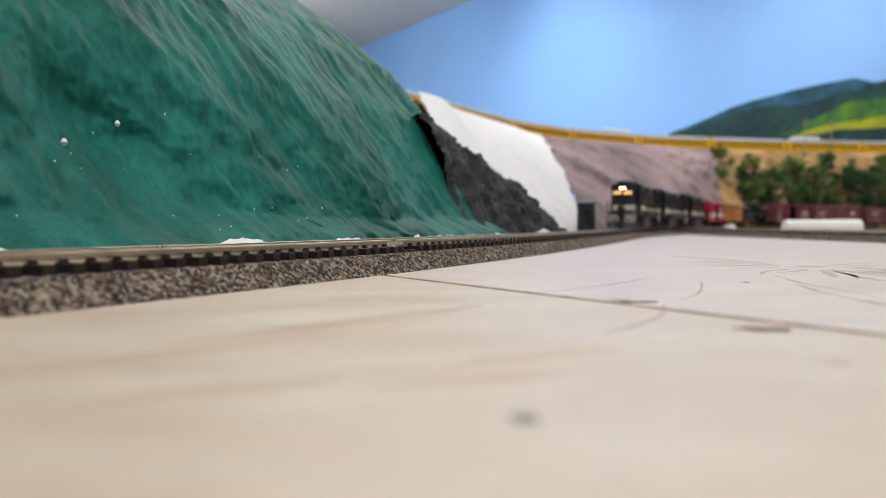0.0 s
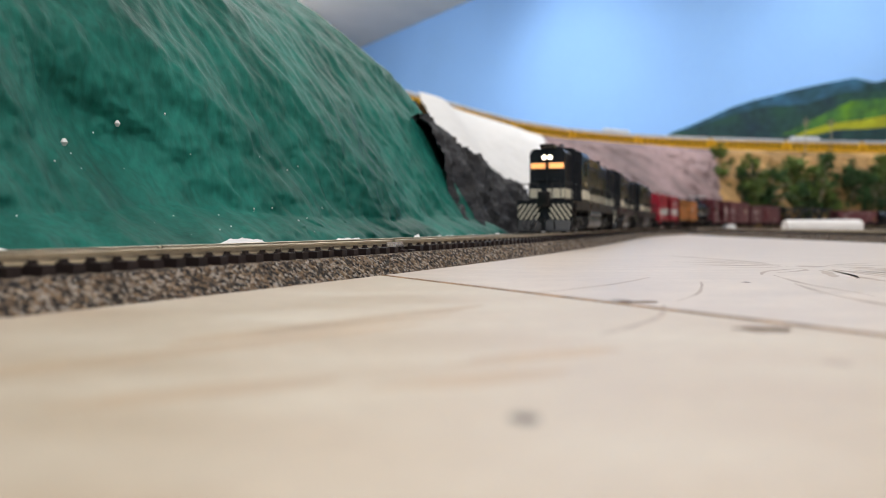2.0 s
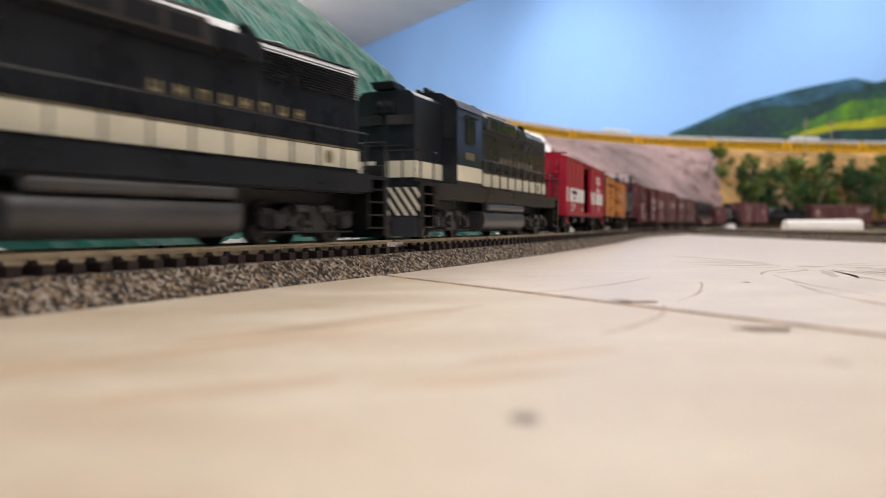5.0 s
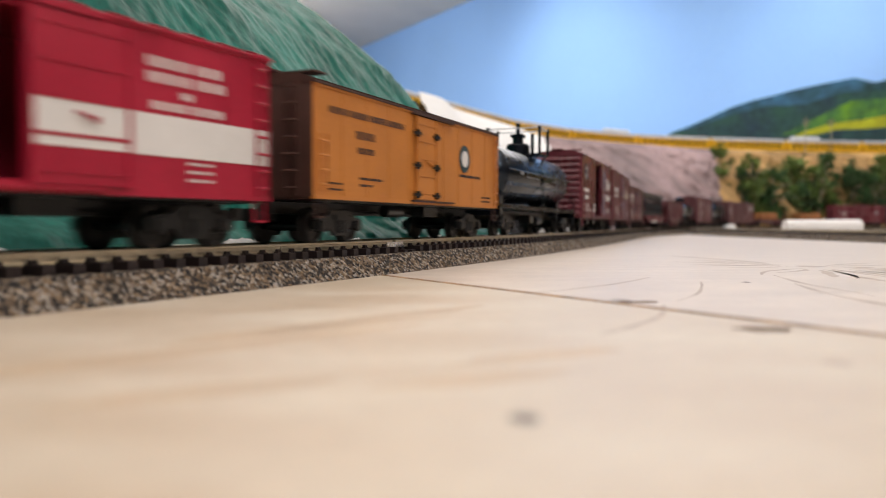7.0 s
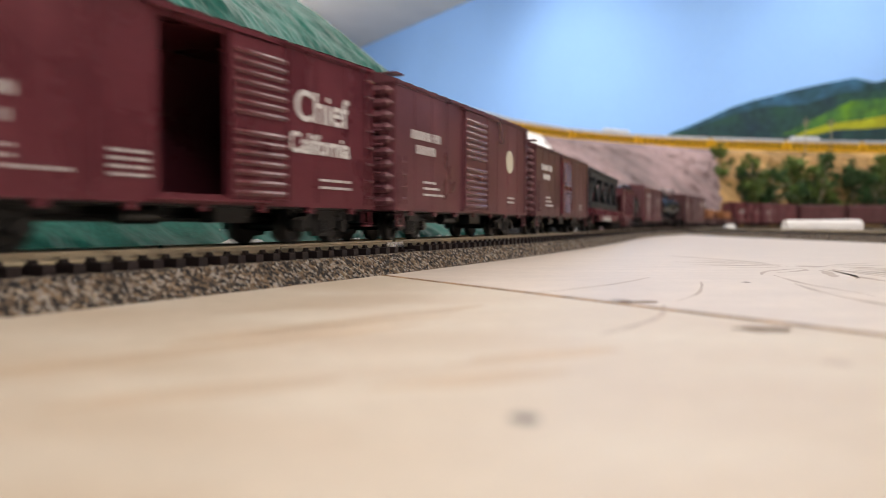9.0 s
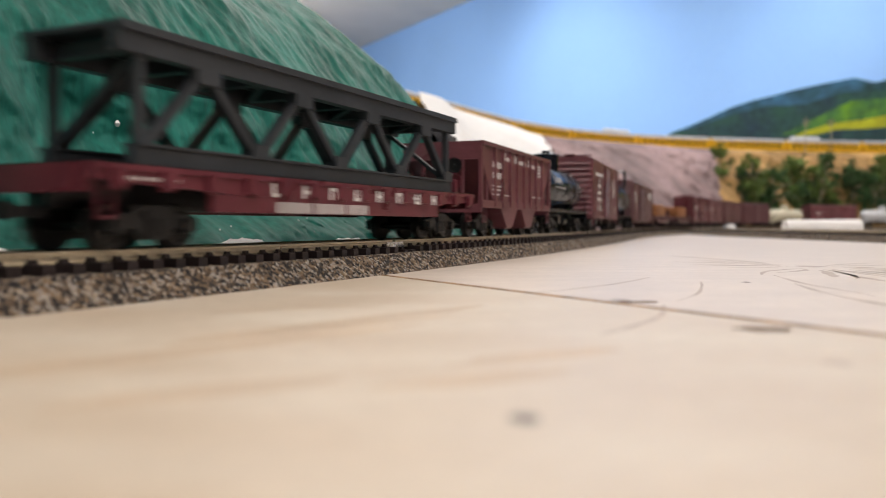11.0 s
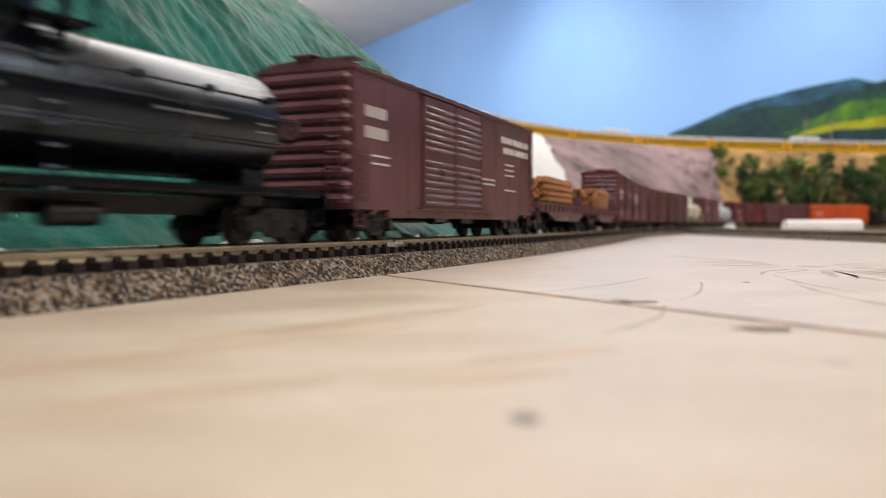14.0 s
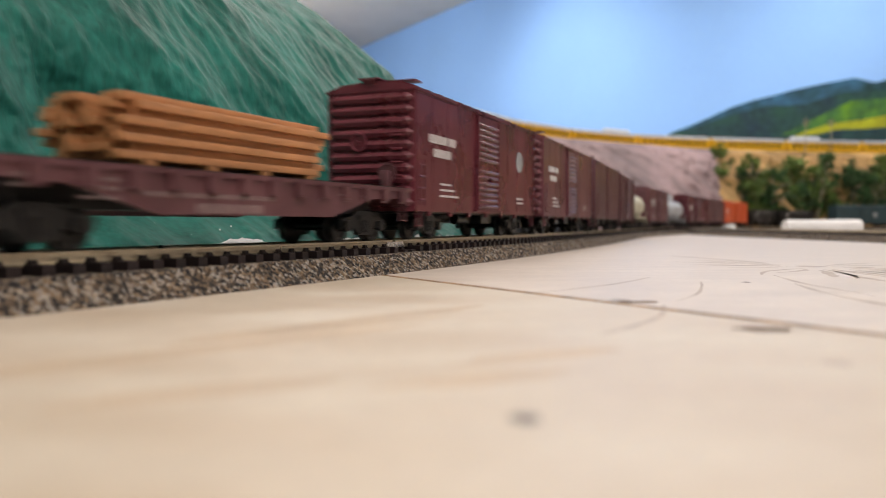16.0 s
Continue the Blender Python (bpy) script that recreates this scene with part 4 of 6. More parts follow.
def tank_car(L, r, zc, tank_l, paint, label, dome=True, platform=False, letters=(), lmat=None, bands=3):
    car = thing("tank_car", label, "tank car", "freight cars of the moving train")
    h, t = L / 2, tank_l / 2
    m = Mesh().turned([(-t - 0.6, r * 0.12), (-t, r * 0.42), (-t + 1.2, r * 0.68), (-t + 2.8, r * 0.86), (-t + 4.4, r * 0.965), (-t + 5.4, r), (t - 5.4, r), (t - 4.4, r * 0.965), (t - 2.8, r * 0.86), (t - 1.2, r * 0.68), (t, r * 0.42), (t + 0.6, r * 0.12)], (0, 0, zc), "x", 40)
    tank = part("tank", m, paint, car)
    for k in range(bands):
        x = -t + tank_l * (k + 1) / (bands + 1)
        part("strap", Mesh().turned([(-0.5, r + 0.02), (-0.5, r + 0.25), (0.5, r + 0.25), (0.5, r + 0.02)], (x, 0, zc), "x", 40), paint, tank)
    if dome:
        part("dome", Mesh().turned([(r - 3, 8.2), (r + 7.6, 8.2), (r + 7.6, 8.9), (r + 8.4, 8.9), (r + 8.6, 7.6), (r + 9.2, 5.5), (r + 9.6, 2)], (3, 0, zc), "z", 24).cyl((1.5, 0, zc + r + 10.2), 2.6, 2.0, "z", 14).box(-5, -3, -1, 1, zc + r + 9, zc + r + 11.4), paint, tank)
    if platform:
        q = part("dome", Mesh().turned([(r - 3, 6.4), (r + 4.4, 6.4), (r + 5.4, 5.6)], (0, 0, zc), "z", 20).cyl((0, 0, zc + r + 8), 3.0, 6, "z", 12).box(-3.4, 3.4, -3.4, 3.4, zc + r + 9.0, zc + r + 10.6), paint, tank)
        m = Mesh().box(-9.5, 9.5, -15, -7, zc + r - 1.4, zc + r - 0.7).box(-9.5, 9.5, 7, 15, zc + r - 1.4, zc + r - 0.7).box(-9.5, -6.6, -15, 15, zc + r - 1.4, zc + r - 0.7).box(6.6, 9.5, -15, 15, zc + r - 1.4, zc + r - 0.7)
        for s in (1, -1):
            m.bar((-8, s * 14, zc + r - 1), (-8, s * 9, zc + 6), 0.8, 0.8).bar((8, s * 14, zc + r - 1), (8, s * 9, zc + 6), 0.8, 0.8)
        part("walkway", m, paint, car)
        m = Mesh()
        for s in (1, -1):
            for x in (-9.2, 9.2):
                part("post", Mesh().rod((x, s * 14.6, zc + r - 1), (x, s * 14.6, zc + r + 13.0), 0.75).cyl((x, s * 14.6, zc + r + 13.4), 1.05, 1.0, "z", 10), paint, car)
            for z in (zc + r + 13.2,):
                m.rod((-9.2, s * 14.6, z), (9.2, s * 14.6, z), 0.33)
        for x in (-9.2, 9.2):
            m.rod((x, -14.6, zc + r + 13.2), (x, 14.6, zc + r + 13.2), 0.33)
        part("handrail", m, M_UNDER if paint == M_GREYBODY else M_STEELTANK, car)
        part("valve_post", Mesh().box(-9.8, -8.4, 5, 6.6, zc + r - 1, zc + r + 12).cyl((0, 0, zc + r + 13), 1.1, 8, "z", 10), paint, car)
    if not bands:
        # lap seams of the welded shell
        for s in (1, -1):
            for ang in (25, -20, -24):
                cy, cz = s * r * math.cos(math.radians(ang)), zc + r * math.sin(math.radians(ang))
                part("seam", Mesh().rod((-t + 3.4, cy, cz), (t - 3.4, cy, cz), 0.26), paint, tank)
            for k in range(7):
                x = -t + 8 + (tank_l - 16) * k / 6
                part("bracket", Mesh().bevel_box(x - 1.1, x + 1.1, s * r * 0.9 - 0.8, s * r * 0.9 + 0.8, zc + r * 0.40, zc + r * 0.50, 0.2), M_UNDER, tank)
    for s in (1, -1):
        m = Mesh().rod((-t, s * (r + 1.0), zc + 1.5), (t, s * (r + 1.0), zc + 1.5), 0.32)
        for k in range(7):
            x = -t + 4 + (tank_l - 8) * k / 6
            m.rod((x, s * (r - 0.3), zc + 1.5), (x, s * (r + 1.0), zc + 1.5), 0.28)
        part("grab_rail", m, paint, car)
        part("ladder", ladder(Mesh(), 0, s * 11.6, 10, zc + r - 3, rungs=8, out=2.6 if s > 0 else -2.6), paint, car)
        part("side_sill", Mesh().box(-h, h, s * 13.8, s * 14.6, 13.2, 14.2).box(-h + 3, h - 3, s * 11, s * 14.8, 14.2, 14.6), paint, car)
        x = s * (t - 9)
        part("saddle", Mesh().prism([(-8, 10), (8, 10), (8.6, zc - r * 0.74), (4, zc - r * 0.94), (0, zc - r * 0.99), (-4, zc - r * 0.94), (-8.6, zc - r * 0.74)], x - 4, x + 4), paint, car)
        part("end_sill", Mesh().box(s * (h - 1.5), s * h, -14.8, 14.8, 9.6, 14.4), paint, car)
        m = Mesh()
        for k in (1, -1):
            m.rod((k * (h - 2), s * 14.2, 10), (k * (h - 2), s * 14.2, 5.4), 0.3).rod((k * (h - 6), s * 14.2, 10), (k * (h - 6), s * 14.2, 5.4), 0.3).bar((k * (h - 1.8), s * 14.2, 5.4), (k * (h - 6.2), s * 14.2, 5.4), 1, 0.5)
        part("step", m, paint, car)
        m = Mesh()
        for k in (-14.2, 14.2):
            m.rod((s * (h - 1), k, 12), (s * (h - 1), k, 22), 0.3)
        m.rod((s * (h - 1), -14.2, 22), (s * (h - 1), 14.2, 22), 0.3)
        part("end_rail", m, paint, car)
    part("underframe", Mesh().box(-h + 1, h - 1, -4, 4, 7.6, 12).box(-h + 2, h - 2, -13.8, 13.8, 12.6, 13.4).cyl((-8, 8, 7.4), 2.6, 12, "x").box(8, 16, 5, 11, 5.8, 10.4), M_UNDER, car)
    couplers(car, h)
    if letters:
        m = Mesh()
        for x0, x1, dz, hh in letters:
            a = math.asin(min(0.95, dz / r))
            y = r * math.cos(a)
            # follow the curve of the shell
            q = bars(Mesh(), [(x0, x1, -hh / 2, hh)], 0)
            for i, (vx, vy, vz) in enumerate(q.v):
                b = a + vz / r
                q.v[i] = (vx, (r + 0.06 + vy * 0.6) * math.cos(b), zc + (r + 0.06 + vy * 0.6) * math.sin(b))
            m.add(q.v, q.f)
        part("lettering", m, lmat or M_WHITE, car)
    return car, trucks(car, (h - 20, -(h - 20)))


def hopper(L, paint, label):
    car = thing("hopper_car", label, "hopper car", "freight cars of the moving train")
    h, W, top = L / 2, 17.6, 40.2
    for s in (1, -1):
        y0, y1 = s * (W - 0.9), s * W
        m = Mesh().prism([(-h + 1, top), (h - 1, top), (h - 1, 33), (h - 17, 16.5), (h - 17, 14.5), (-h + 17, 14.5), (-h + 17, 16.5), (-h + 1, 33)], y0, y1, "y")
        m.box(-h, h, s * (W - 1), s * (W + 1.0), top - 1.6, top)
        m.box(-h, h, s * (W - 1), s * (W + 0.5), 12.4, 15.6)
        for k in range(8):
            x = -h + 17 + (L - 34) * k / 7
            m.box(x - 0.7, x + 0.7, s * (W - 0.1), s * (W + 1.0), 13, top)
        for k in (1, -1):
            m.box(k * (h - 1.4), k * h, s * (W - 1.2), s * (W + 0.4), 12.4, top)
            m.bar((k * (h - 1.2), s * (W - 0.4), 33), (k * (h - 16), s * (W - 0.4), 16), 0.8, 1.4)
            m.bar((k * (h - 8.5), s * (W - 0.6), 15), (k * (h - 8.5), s * (W - 0.6), 27), 1.0, 1.2)
        part("side", m, paint, car)
        part("ladder", ladder(Mesh(), -s * (h - 2.6), s * W, 15, top - 1, rungs=7), paint, car)
        m = Mesh()
        for k in (1, -1):
            m.rod((k * (h - 2), s * W, 12.6), (k * (h - 2), s * W, 6.4), 0.3).rod((k * (h - 6), s * W, 12.6), (k * (h - 6), s * W, 6.4), 0.3).bar((k * (h - 1.8), s * W, 6.4), (k * (h - 6.2), s * W, 6.4), 1, 0.5)
        part("step", m, paint, car)
    for s in (1, -1):
        m = Mesh().add([(s * (h - 1), -W + 1, 33.2), (s * (h - 1), W - 1, 33.2), (s * (h - 27), W - 1, 10), (s * (h - 27), -W + 1, 10), (s * (h - 1.8), -W + 1, 33.2), (s * (h - 1.8), W - 1, 33.2), (s * (h - 27.8), W - 1, 10), (s * (h - 27.8), -W + 1, 10)], [(0, 1, 2, 3), (7, 6, 5, 4), (0, 4, 5, 1), (2, 6, 7, 3)])
        m.box(s * (h - 1.6), s * (h - 0.6), -W, W, 32.6, top)
        m.box(s * (h - 1.2), s * h, -W, W, 10.4, 14)
        for k in (-9, 9):
            m.bar((s * (h - 1), k, 14), (s * (h - 1), k, 33), 1.2, 1.0)
        part("end_slope", m, paint, car)
        part("discharge_chute", Mesh().prism([(s * 1.5, 14.6), (s * 31, 14.6), (s * 20.5, 4.0), (s * 11.5, 4.0)], -W + 1.2, W - 0.2, "y").box(s * 11, s * 21, -W + 2, W - 1, 3.4, 4.2), paint, car)
    part("load", Mesh().box(-h + 2, h - 2, -W + 1, W - 1, 33, 37.5), M_UNDER, car, "dark coal-black load")
    part("center_sill", Mesh().box(-h + 1, h - 1, -2.6, 2.6, 8, 13), M_UNDER, car)
    part("brake_wheel", Mesh().turned([(0, 3.3), (0.6, 3.4), (0.6, 2.7), (0.2, 2.6), (0.2, 0.6), (1.2, 0.5)], (h + 0.6, 6, 30), "x", 14), M_UNDER, car)
    part("brake_cylinder", Mesh().cyl((h - 7, 0, 17), 2.4, 8, "y").box(h - 9, h - 4, -9, -4, 14, 20), M_UNDER, car)
    couplers(car, h)
    lt = [(42, 30, 30.0, 2.6), (42, 30, 25.4, 2.6), (42, 30, 21.6, 0.9), (42, 30, 20.0, 0.9), (42, 32, 18.0, 0.9), (26, 14, 18.0, 0.8)]
    lt += [(26, 22, 34.2, 3.4), (21.4, 14, 34.0, 1.7), (9, 5, 33.8, 3.6), (4.4, -11, 33.8, 1.8), (-14.5, -18.5, 33.8, 3.4), (-19, -26, 33.4, 1.9)]
    lt += [(-30, -39, 29.6, 1.2), (-30, -39, 31.2, 1.2), (-30, -39, 32.8, 1.2), (-30, -39, 34.4, 1.2), (-22, -28, 18.6, 0.8), (-34, -39, 18.6, 0.8)]
    part("lettering", bars(Mesh(), lt, W + 0.06), M_WHITE, car)
    return car, trucks(car, (h - 17, -(h - 17)))


def flat_car(L, paint, label, belly=False, letters=(), brake=True):
    car = thing("flat_car", label, "flat car", "freight cars of the moving train")
    h, W, z1 = L / 2, 17.4, 17.2
    zb = 7.4 if belly else 12
    for s in (1, -1):
        out = [(-h, z1), (h, z1), (h, 14.0), (h - 24, 13.0), (h - 46, zb), (-h + 46, zb), (-h + 24, 13.0), (-h, 14.0)]
        m = Mesh().prism(out, s * (W - 1.4), s * W, "y").box(-h, h, s * (W - 1.4), s * (W + 0.5), z1 - 1.2, z1)
        part("side_sill", m, paint, car)
        n = 14
        for k in range(n):
            x = -h + 6 + (L - 12) * k / (n - 1)
            part("stake_pocket", Mesh().box(x - 1.6, x + 1.6, s * (W + 0.0), s * (W + 1.5), z1 - 4.6, z1 - 0.9).box(x - 1.9, x + 1.9, s * W, s * (W + 0.6), z1 - 5.2, z1 - 4.4), paint, car)
        part("end_sill", Mesh().box(s * (h - 1.4), s * h, -W + 1.4, W - 1.4, 11.6, z1), paint, car)
        m = Mesh()
        for k in (1, -1):
            m.rod((k * (h - 2), s * (W - 0.6), 13.6), (k * (h - 2), s * (W - 0.6), 6.6), 0.3).rod((k * (h - 6), s * (W - 0.6), 13.6), (k * (h - 6), s * (W - 0.6), 6.6), 0.3).bar((k * (h - 1.8), s * (W - 0.6), 6.6), (k * (h - 6.2), s * (W - 0.6), 6.6), 1, 0.5)
        part("step", m, paint, car)
    m = Mesh()
    n = int(L / 3)
    for k in range(n):
        x = -h + L * k / n
        m.box(x + 0.15, x + L / n - 0.15, -W + 0.4, W - 0.4, z1 - 0.8, z1 + 0.25 + 0.06 * ((k * 13) % 3))
    part("deck", m, M_UNDER, car, "weathered plank deck")
    part("center_sill", Mesh().box(-h + 2, h - 2, -3, 3, 8.4, z1 - 1).box(-22, -10, 5, 11, 9, 15).cyl((12, 8, 11), 2.6, 12, "x"), M_UNDER, car)
    if brake:
        part("brake_wheel", Mesh().turned([(0, 3.3), (0.7, 3.5), (0.7, 2.8), (0.2, 2.7), (0.2, 0.7), (1.2, 0.5)], (-h - 0.2, 9, z1 + 5.6), "x", 16).rod((-h + 0.2, 9, 12), (-h + 0.2, 9, z1 + 6), 0.5).bevel_box(-h + 0.1, -h + 2.6, 7.4, 10.6, z1, z1 + 6.2, 0.3), paint, car)
    couplers(car, h)
    if letters:
        part("lettering", bars(Mesh(), letters, W + 0.1), M_FADED, car)
    return car, trucks(car, (h - 21, -(h - 21)))


def lumber_load(L, z0, label):
    """A stack of square timbers lying on cross bearers."""
    load = thing("lumber_load", label, "lumber", "loads of the flat cars")
    h = L / 2
    rng = random.Random(int(L * 10) + 3)
    shared = Mesh().bevel_box(-h, h, -1.45, 1.45, -0.87, 0.87, 0.14).data("timber", M_WOOD)
    for k in range(4):
        b = part("bearer", Mesh().box(-1.8, 1.8, -13.5, 13.5, z0, z0 + 1.3), M_WOOD, load)
        b.location.x = (1.5 - h + 6 + (L - 12) * k / 3) * MM
    # every second layer is set back by half a timber
    for i in range(8):
        for j in range(8 - i % 2):
            if i == 7 and j in (1, 4):
                continue
            t = part("timber", shared, None, load)
            t.matrix_basis = pose((1.5 + rng.uniform(-3.2, 3.2)) * MM, (-12.4 + 3.55 * (j + 0.5 * (i % 2)) + rng.uniform(-0.25, 0.25)) * MM, (z0 + 2.18 + 1.78 * i) * MM, rng.uniform(-1, 1), 0, 0)
    return load


def truss_load(L, z0, label):
    """A deck-truss bridge span carried as a load."""
    load = thing("bridge_span", label, "bridge span", "loads of the flat cars")
    h, zt = L / 2, z0 + 23
    for s in (1, -1):
        y = s * 12.5
        part("bottom_chord", Mesh().box(-h, h, y - 1.7, y + 1.7, z0, z0 + 4.6).box(-h, h, y - 2.4, y + 2.4, z0 + 4.0, z0 + 4.6), M_GIRDER, load)
        part("top_chord", Mesh().box(-h - 4, h + 4, y - 1.7, y + 1.7, zt, zt + 4.6).box(-h - 4, h + 4, y - 2.6, y + 2.6, zt + 4.2, zt + 4.8), M_GIRDER, load)
        n = 4
        for k in range(n):
            xa, xb = -h + 3 + (L - 6) * k / n, -h + 3 + (L - 6) * (k + 1) / n
            xm = (xa + xb) / 2
            part("diagonal", Mesh().bar((xa, y, z0 + 4), (xm, y, zt), 2.4, 2.2), M_GIRDER, load)
            part("diagonal", Mesh().bar((xm, y, zt), (xb, y, z0 + 4), 2.4, 2.2), M_GIRDER, load)
            part("gusset", Mesh().box(xm - 4, xm + 4, y - 1.9, y + 1.9, zt - 3.4, zt), M_GIRDER, load)
            part("gusset", Mesh().box(xa - 3.4, xa + 3.4, y - 1.9, y + 1.9, z0 + 4.6, z0 + 7.6), M_GIRDER, load)
        part("post", Mesh().bar((-h + 2, y, z0 + 4), (-h + 2, y, zt), 2.0, 2.0), M_GIRDER, load)
        part("post", Mesh().bar((h - 2, y, z0 + 4), (h - 2, y, zt), 2.0, 2.0), M_GIRDER, load)
    for k in range(8):
        x = -h + 2 + (L - 4) * k / 7
        part("cross_beam", Mesh().box(x - 1.4, x + 1.4, -12, 12, zt + 0.6, zt + 3.8), M_GIRDER, load)
        if k < 7:
            part("cross_brace", Mesh().bar((x, -11, zt + 1), (x + (L - 4) / 7, 11, zt + 1), 1.2, 1.2), M_GIRDER, load)
    part("sway_brace", Mesh().bar((h - 2, -12, z0 + 5), (h - 2, 12, zt), 1.4, 1.4).bar((-h + 2, 12, z0 + 5), (-h + 2, -12, zt), 1.4, 1.4), M_GIRDER, load)
    part("deck", Mesh().box(-h - 4, h + 4, -14.8, 14.8, zt + 4.9, zt + 6.0), M_GIRDER, load)
    return load


def locomotive(label):
    """Hood-unit diesel with a high short hood; the cab is near the front."""
    car = thing("diesel_locomotive", label, "locomotive", "locomotives of the moving train")
    h, W = 98.0, 17.6
    deck0, deck1 = 13.2, 20.2
    part("walkway", Mesh().box(-h, h, -W, W, deck1 - 1.2, deck1).box(-h + 10, h - 14, -W + 1, W - 1, 14.4, deck1), M_LOCO, car)
    for s in (1, -1):
        part("side_sill", Mesh().box(-h + 10, h - 13, s * (W - 1), s * (W + 0.15), 15.0, deck1 + 0.2).prism([(34, 15.2), (28, 13.6), (-26, 13.6), (-32, 15.2)], s * (W - 2.2), s * (W - 1.2), "y").box(4, h - 17, s * (W - 1), s * (W + 0.2), deck1, deck1 + 0.4), M_LOCO, car)
    # hoods
    HW, HT = 11.4, 53.4
    hood = [(-HW, deck1), (HW, deck1), (HW, HT - 2.2), (HW - 2.0, HT - 0.3), (HW - 4, HT), (-HW + 4, HT), (-HW + 2.0, HT - 0.3), (-HW, HT - 2.2)]
    part("short_hood", Mesh().prism(hood, 63.7, h - 8.5), M_LOCO, car)
    lh = part("long_hood", Mesh().prism(hood, -h + 8, 36), M_LOCO, car)
    # cab with arched roof
    cab = [(-W, deck1), (W, deck1), (W, 50.4), (W - 1.2, 52.8), (HW - 0.5, 56.0), (0, 56.8), (-HW + 0.5, 56.0), (-W + 1.2, 52.8), (-W, 50.4)]
    cb = part("cab", Mesh().prism(cab, 35.0, 63.5), M_LOCO, car)
    part("roof_edge", Mesh().prism([(W - 1.0, 50.2), (W + 0.5, 50.2), (W - 0.8, 53.1), (W - 2.4, 53.6)], 34.5, 64.1).prism([(-W + 1.0, 50.2), (-W - 0.5, 50.2), (-W + 0.8, 53.1), (-W + 2.4, 53.6)], 34.5, 64.1), M_LOCO, cb)
    for s in (1, -1):
        part("side_window", Mesh().box(45.0, 53.0, s * (W + 0.02), s * (W + 0.2), 37.5, 46.2), M_GLASS, cb)
        part("window_frame", Mesh().box(44.3, 53.7, s * W, s * (W + 0.5), 37.2, 38.0).box(44.3, 53.7, s * W, s * (W + 0.5), 46.2, 46.9).box(44.3, 45.0, s * W, s * (W + 0.5), 38, 46.2).box(53.0, 53.7, s * W, s * (W + 0.5), 38, 46.2).box(48.7, 49.2, s * W, s * (W + 0.35), 38, 46.2), M_GREYBODY, cb)
        part("windshield", Mesh().box(63.55, 63.8, s * 12.2, s * 16.0, 38.5, 46.5), M_GLASS, cb)
        part("visor", Mesh().box(42.5, 55, s * W, s * (W + 1.6), 47.6, 48.1), M_LOCO, cb)
        # raised turbo fairing and equipment louvres
        part("hood_fairing", Mesh().prism([(s * (HW - 1), 45.0), (s * (HW + 2.9), 47.0), (s * (HW + 2.9), 51.6), (s * (HW - 0.4), 54.6), (s * 6, 56.3), (0, 56.6), (0, 50)], -36, 35.9), M_LOCO, lh)
        # sloped rear end of the hump and its dark air intake
        part("hump_end", Mesh().prism([(-36.0, 46.4), (-36.0, 54.6), (-38.0, 53.6), (-42.5, 49.4), (-42.5, 46.4)], s * (HW - 1), s * (HW + 2.8), "y"), M_LOCO, lh)
        part("intake_frame", Mesh().prism([(21.0, 46.6), (17.0, 52.6), (-22.0, 52.6), (-24.0, 46.6)], s * (HW + 1.6), s * (HW + 3.3), "y"), M_LOCOROOF, lh, "dark brown air intake panel")
        # Thin dark plates stand for the shade inside the intake recesses
        for k in range(3):
            part("intake_opening", Mesh().box(14.5 - 12.2 * k, 4.5 - 12.2 * k, s * (HW + 3.2), s * (HW + 3.42), 47.6, 51.6), M_GLASS, lh)
        m = Mesh()
        m.box(-89.4, -44.4, s * HW, s * (HW + 0.12), 43.2, 51.0)
        for i in range(10):
            z = 43.4 + 0.76 * i
            m.prism([(s * HW, z), (s * (HW + 0.75), z), (s * (HW + 0.25), z + 0.52), (s * HW, z + 0.52)], -89, -45)
        part("radiator_grille", m, M_LOCO, lh)
        # Glossier grey rod, added to carry the bright line along the hood top
        part("hood_edge", Mesh().rod((-89.6, s * (HW - 2.0), 53.3), (-43, s * (HW - 2.0), 53.3), 0.35), M_GREYBODY, lh)
        m = Mesh()
        for i in range(4):
            m.box(25, 34, s * (HW + 0.0), s * (HW + 0.6), 39.0 + 0.9 * i, 39.4 + 0.9 * i)
        part("louvre", m, M_LOCO, lh)
        for k in range(9):
            x = 28.5 - 12.6 * k
            part("hood_door", Mesh().box(x - 5.8, x + 5.8, s * (HW - 0.1), s * (HW + 0.3), 22, 40.5).box(x + 4.6, x + 5.2, s * HW, s * (HW + 0.7), 29.5, 31.2), M_LOCO, lh)
        # cream band along cab, hood and nose
        part("stripe", Mesh().box(35.2, 63.4, s * (W + 0.02), s * (W + 0.16), 22.2, 28.2), M_CREAM, cb, "cream painted band")
        part("stripe", Mesh().box(63.9, h - 8.6, s * (HW + 0.02), s * (HW + 0.14), 22.2, 28.2), M_CREAM, car, "cream painted band")
        part("stripe", Mesh().box(-h + 8.2, 34.9, s * (HW + 0.32), s * (HW + 0.42), 22.2, 27.8), M_CREAM, lh, "cream painted band")
        part("pinstripe", Mesh().box(-h + 8.2, 34.9, s * (HW + 0.32), s * (HW + 0.43), 28.1, 28.45), M_GOLD, lh, "thin gold line over the band")
        # handrails
        m = Mesh()
        for k in range(11):
            x = 33 - 11.8 * k
            m.rod((x, s * (W - 0.4), deck1), (x, s * (W - 0.4), 32.5), 0.3)
        m.rod((35, s * (W - 0.4), 32.5), (-h + 12, s * (W - 0.4), 32.5), 0.3)
